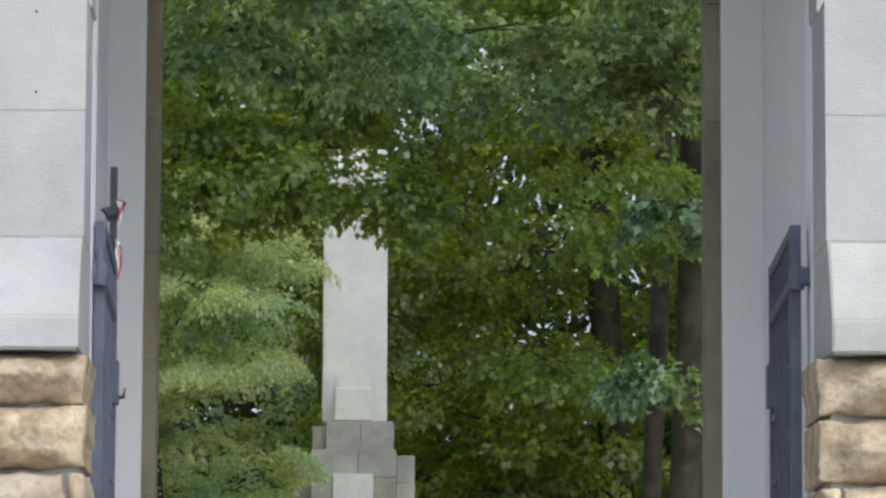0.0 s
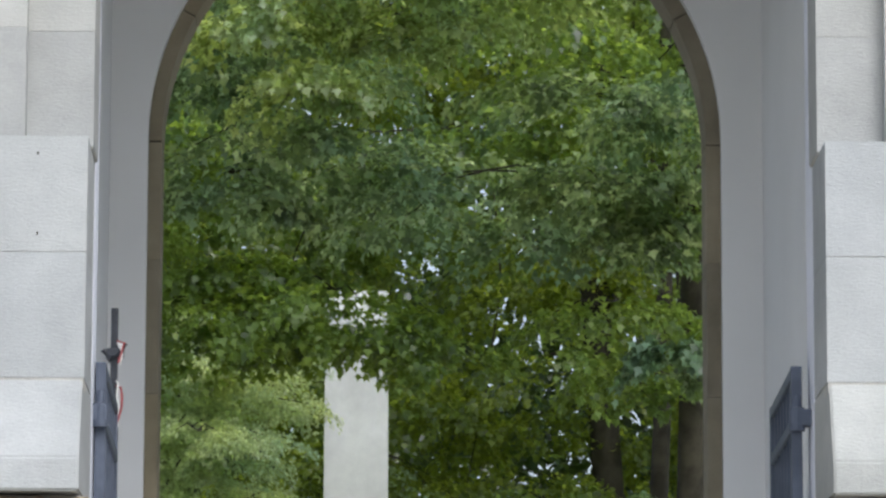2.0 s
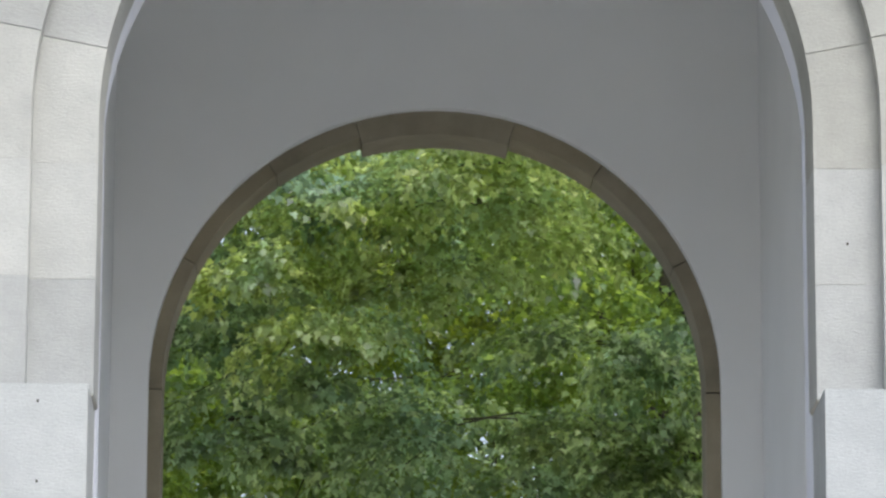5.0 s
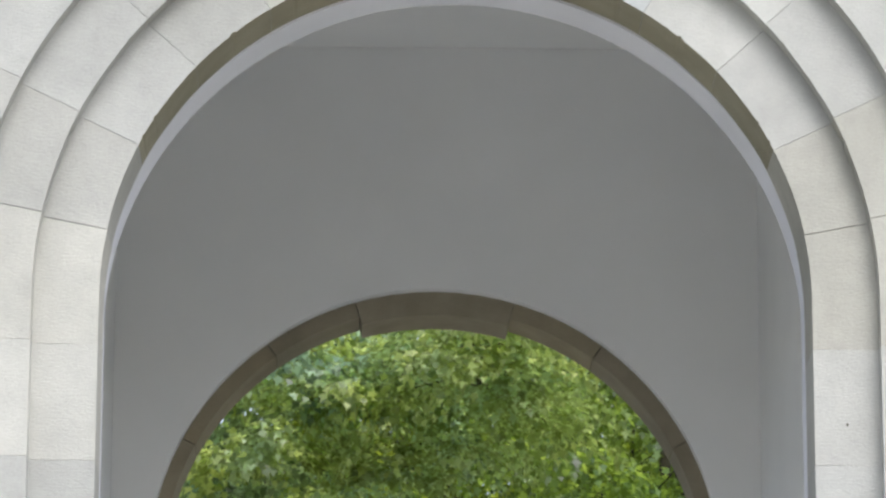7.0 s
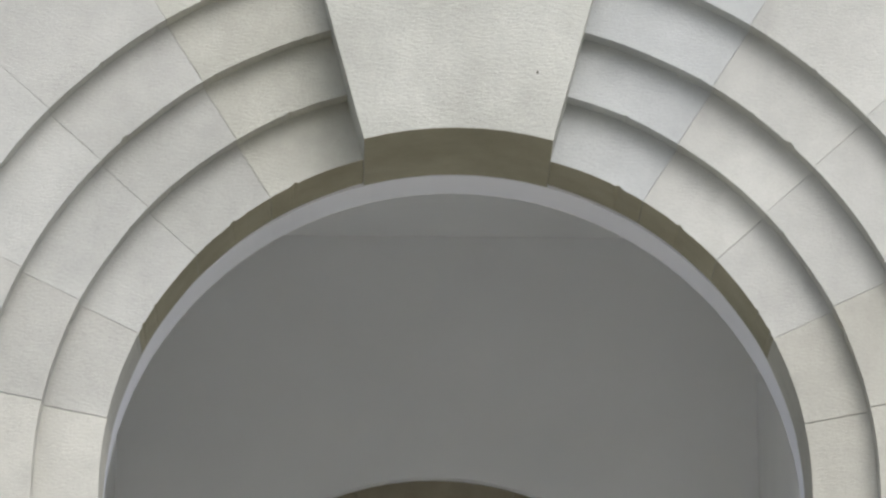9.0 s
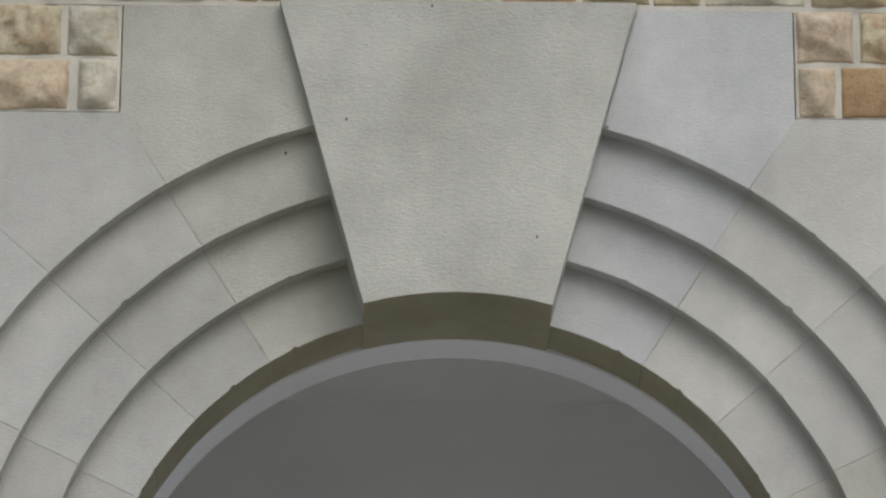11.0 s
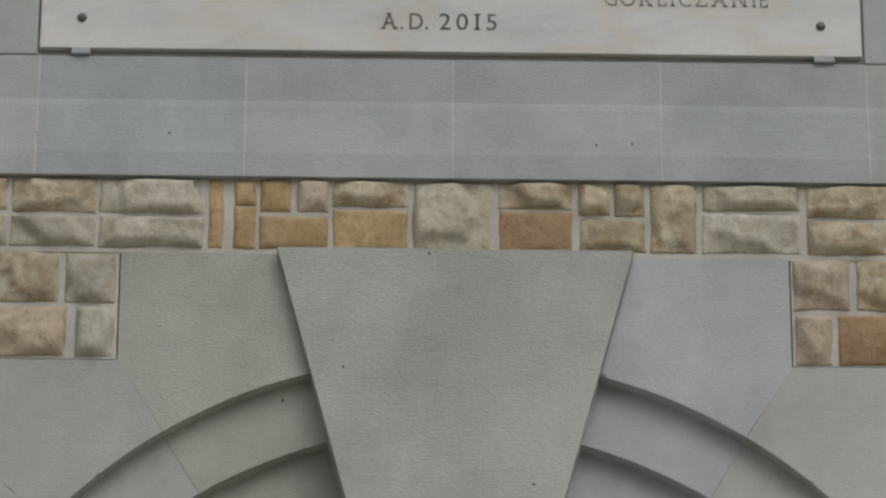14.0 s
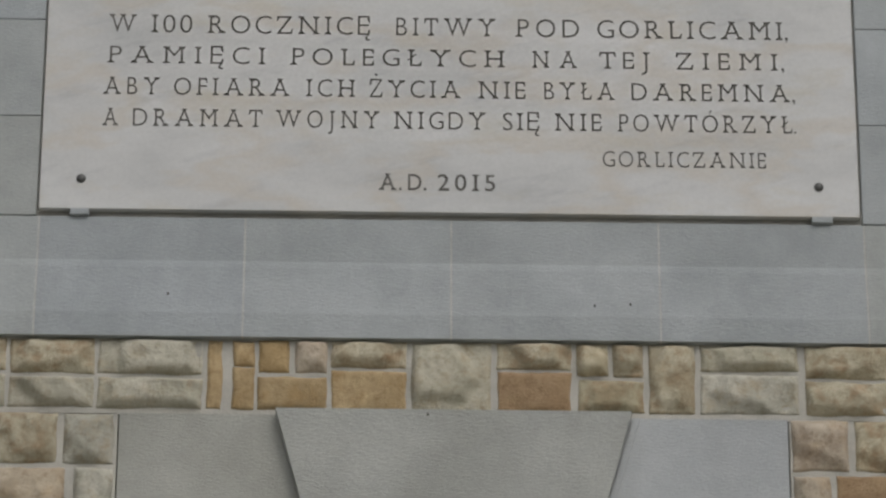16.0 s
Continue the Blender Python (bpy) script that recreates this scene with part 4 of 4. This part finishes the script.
M_LEAF = leaf_mat("fresh green leaves", [(0.0, (0.028, 0.058, 0.020)), (0.5, (0.085, 0.142, 0.046)), (1.0, (0.215, 0.30, 0.115))], (0.20, 0.25, 0.02), 0.58)
# the palest tone stands in for sky glints on the leaf tops
M_LEAF_COOL = leaf_mat("cool green leaves", [(0.0, (0.060, 0.098, 0.056)), (0.5, (0.175, 0.25, 0.142)), (1.0, (0.50, 0.61, 0.43))], (0.17, 0.23, 0.06), 0.42)
M_LEAF_LIGHT = leaf_mat("yellowish green leaves", [(0.0, (0.20, 0.26, 0.17)), (0.6, (0.35, 0.41, 0.275)), (1.0, (0.50, 0.56, 0.42))], (0.35, 0.40, 0.17), 0.48)
# leaf colour raised to look lit from above
M_LEAF_LIT = leaf_mat("yellow-green leaves with sunlight in the colour", [(0.0, (0.055, 0.092, 0.034)), (0.5, (0.19, 0.26, 0.12)), (1.0, (0.52, 0.59, 0.41))], (0.38, 0.44, 0.13), 0.5)
M_LEAF_VIVID = leaf_mat("translucent yellowish green leaves", [(0.0, (0.026, 0.048, 0.013)), (0.5, (0.075, 0.118, 0.03)), (1.0, (0.19, 0.24, 0.07))], (0.26, 0.30, 0.02), 0.6)
# dark leaf colour imitates the shade inside the far wood
M_LEAF_SHADED = leaf_mat("deep green leaves with shade in the colour", [(0.0, (0.022, 0.043, 0.013)), (0.6, (0.040, 0.070, 0.019)), (1.0, (0.069, 0.106, 0.027))], (0.08, 0.12, 0.015), 0.35)

tree("maple", "maple with layered drooping green branches behind the gate", (5.2, 12.5), 10.5, 0.28, ((1.2, 12.2, 8.1), (4.4, 1.8, 2.4)), 290, 125, 0.6, 0.070, M_LEAF_COOL, 11, low=-0.95, limbs=0,
     extra=((2.14, 12.2, 5.58, 0.20), (2.02, 12.1, 4.44, 0.23), (1.62, 12.0, 6.75, 0.36), (1.95, 12.3, 6.5, 0.28), (-0.95, 12.2, 6.85, 0.36), (-1.0, 12.0, 7.6, 0.4), (1.5, 11.9, 7.4, 0.42)))
tree("maple", "broad maple with dense fresh green foliage", (-5.5, 17.0), 12.0, 0.34, ((-0.9, 17.5, 8.9), (4.4, 1.8, 3.1)), 440, 130, 0.65, 0.074, M_LEAF, 23, low=-0.95, limbs=3, limb_r=0.022,
     extra=((-0.12, 17.0, 6.42, 0.42), (-0.8, 17.1, 6.5, 0.4), (0.45, 17.2, 6.45, 0.4), (-1.3, 17.0, 6.9, 0.45)))
tree("maple", "dark-trunked maple with green foliage on the slope", (2.76, 19.5), 13.0, 0.135, ((3.4, 20.2, 9.9), (2.2, 1.7, 2.7)), 240, 120, 0.6, 0.066, M_LEAF, 37, lean=(0.05, 0.3), limbs=4, limb_r=0.03,
     extra=((2.25, 19.1, 6.35, 0.34), (1.55, 18.9, 5.25, 0.38), (2.75, 19.0, 7.5, 0.36)))
tree("maple", "slender dark-trunked maple with a high crown", (2.74, 22.6), 13.0, 0.10, ((2.4, 22.8, 12.2), (1.8, 1.2, 2.6)), 130, 70, 0.6, 0.09, M_LEAF, 43, lean=(0.1, 0.2), limbs=3)
tree("maple", "slender dark-trunked maple with a high crown", (3.22, 24.2), 13.0, 0.085, ((3.6, 24.4, 12.4), (1.6, 1.2, 2.6)), 110, 70, 0.6, 0.09, M_LEAF, 47, lean=(-0.05, 0.1), limbs=3)
tree("lime_tree", "leaning dark-trunked tree deep in green shade", (2.85, 29.0), 15.5, 0.21, ((1.7, 29.5, 9.4), (4.6, 2.0, 5.6)), 760, 120, 0.75, 0.085, M_LEAF_VIVID, 41, lean=(-0.6, 0.4), limbs=6, span=0.95)
tree("lime_tree", "young yellowish green tree beside the monument", (-1.9, 23.4), 5.0, 0.09, ((-1.70, 23.4, 5.45), (1.22, 0.9, 2.1)), 430, 190, 0.36, 0.040, M_LEAF_LIGHT, 53, shape=OVAL, limbs=4, span=0.34)
tree("lime_tree", "light green tree at the far end of the slope", (-3.4, 33.0), 12.0, 0.2, ((-2.6, 33.0, 7.0), (3.2, 2.0, 4.0)), 420, 70, 0.9, 0.11, M_LEAF_LIGHT, 59, shape=OVAL, limbs=4)
# extra tree whose lighter leaf colour brightens the upper foliage
tree("maple", "maple with yellow-green upper boughs, sunlight put in their colour", (-4.6, 10.4), 9.5, 0.22, ((-0.1, 10.6, 8.6), (2.5, 1.0, 0.85)), 120, 105, 0.5, 0.064, M_LEAF_LIT, 67, limbs=0, span=0.6,
     extra=((-0.7, 10.4, 7.55, 0.30), (-0.25, 10.4, 7.95, 0.34), (-0.35, 10.3, 7.1, 0.28), (0.3, 10.4, 7.5, 0.28)))

# far wood, thinner towards its tops
rng = np.random.default_rng(77)
N = 7000
anch = np.stack([rng.uniform(-11, 13, N), rng.uniform(36, 47, N), 2.5 + 16.0 * rng.beta(1.0, 2.0, N)], 1)
c, u, o, s, d = sprays(rng, anch, rng.normal(0, 1, (N, 3)) * np.array([1, 1, 0.4]), 28, 1.2, 0.2)
me = leaves_mesh("far_wood", c, u, o, s, OVAL)
me.materials.append(M_LEAF_SHADED)
tagged(new("far_wood", me), "dense woodland behind the monument, shade put in its dark green", "woodland", kind="stuff")
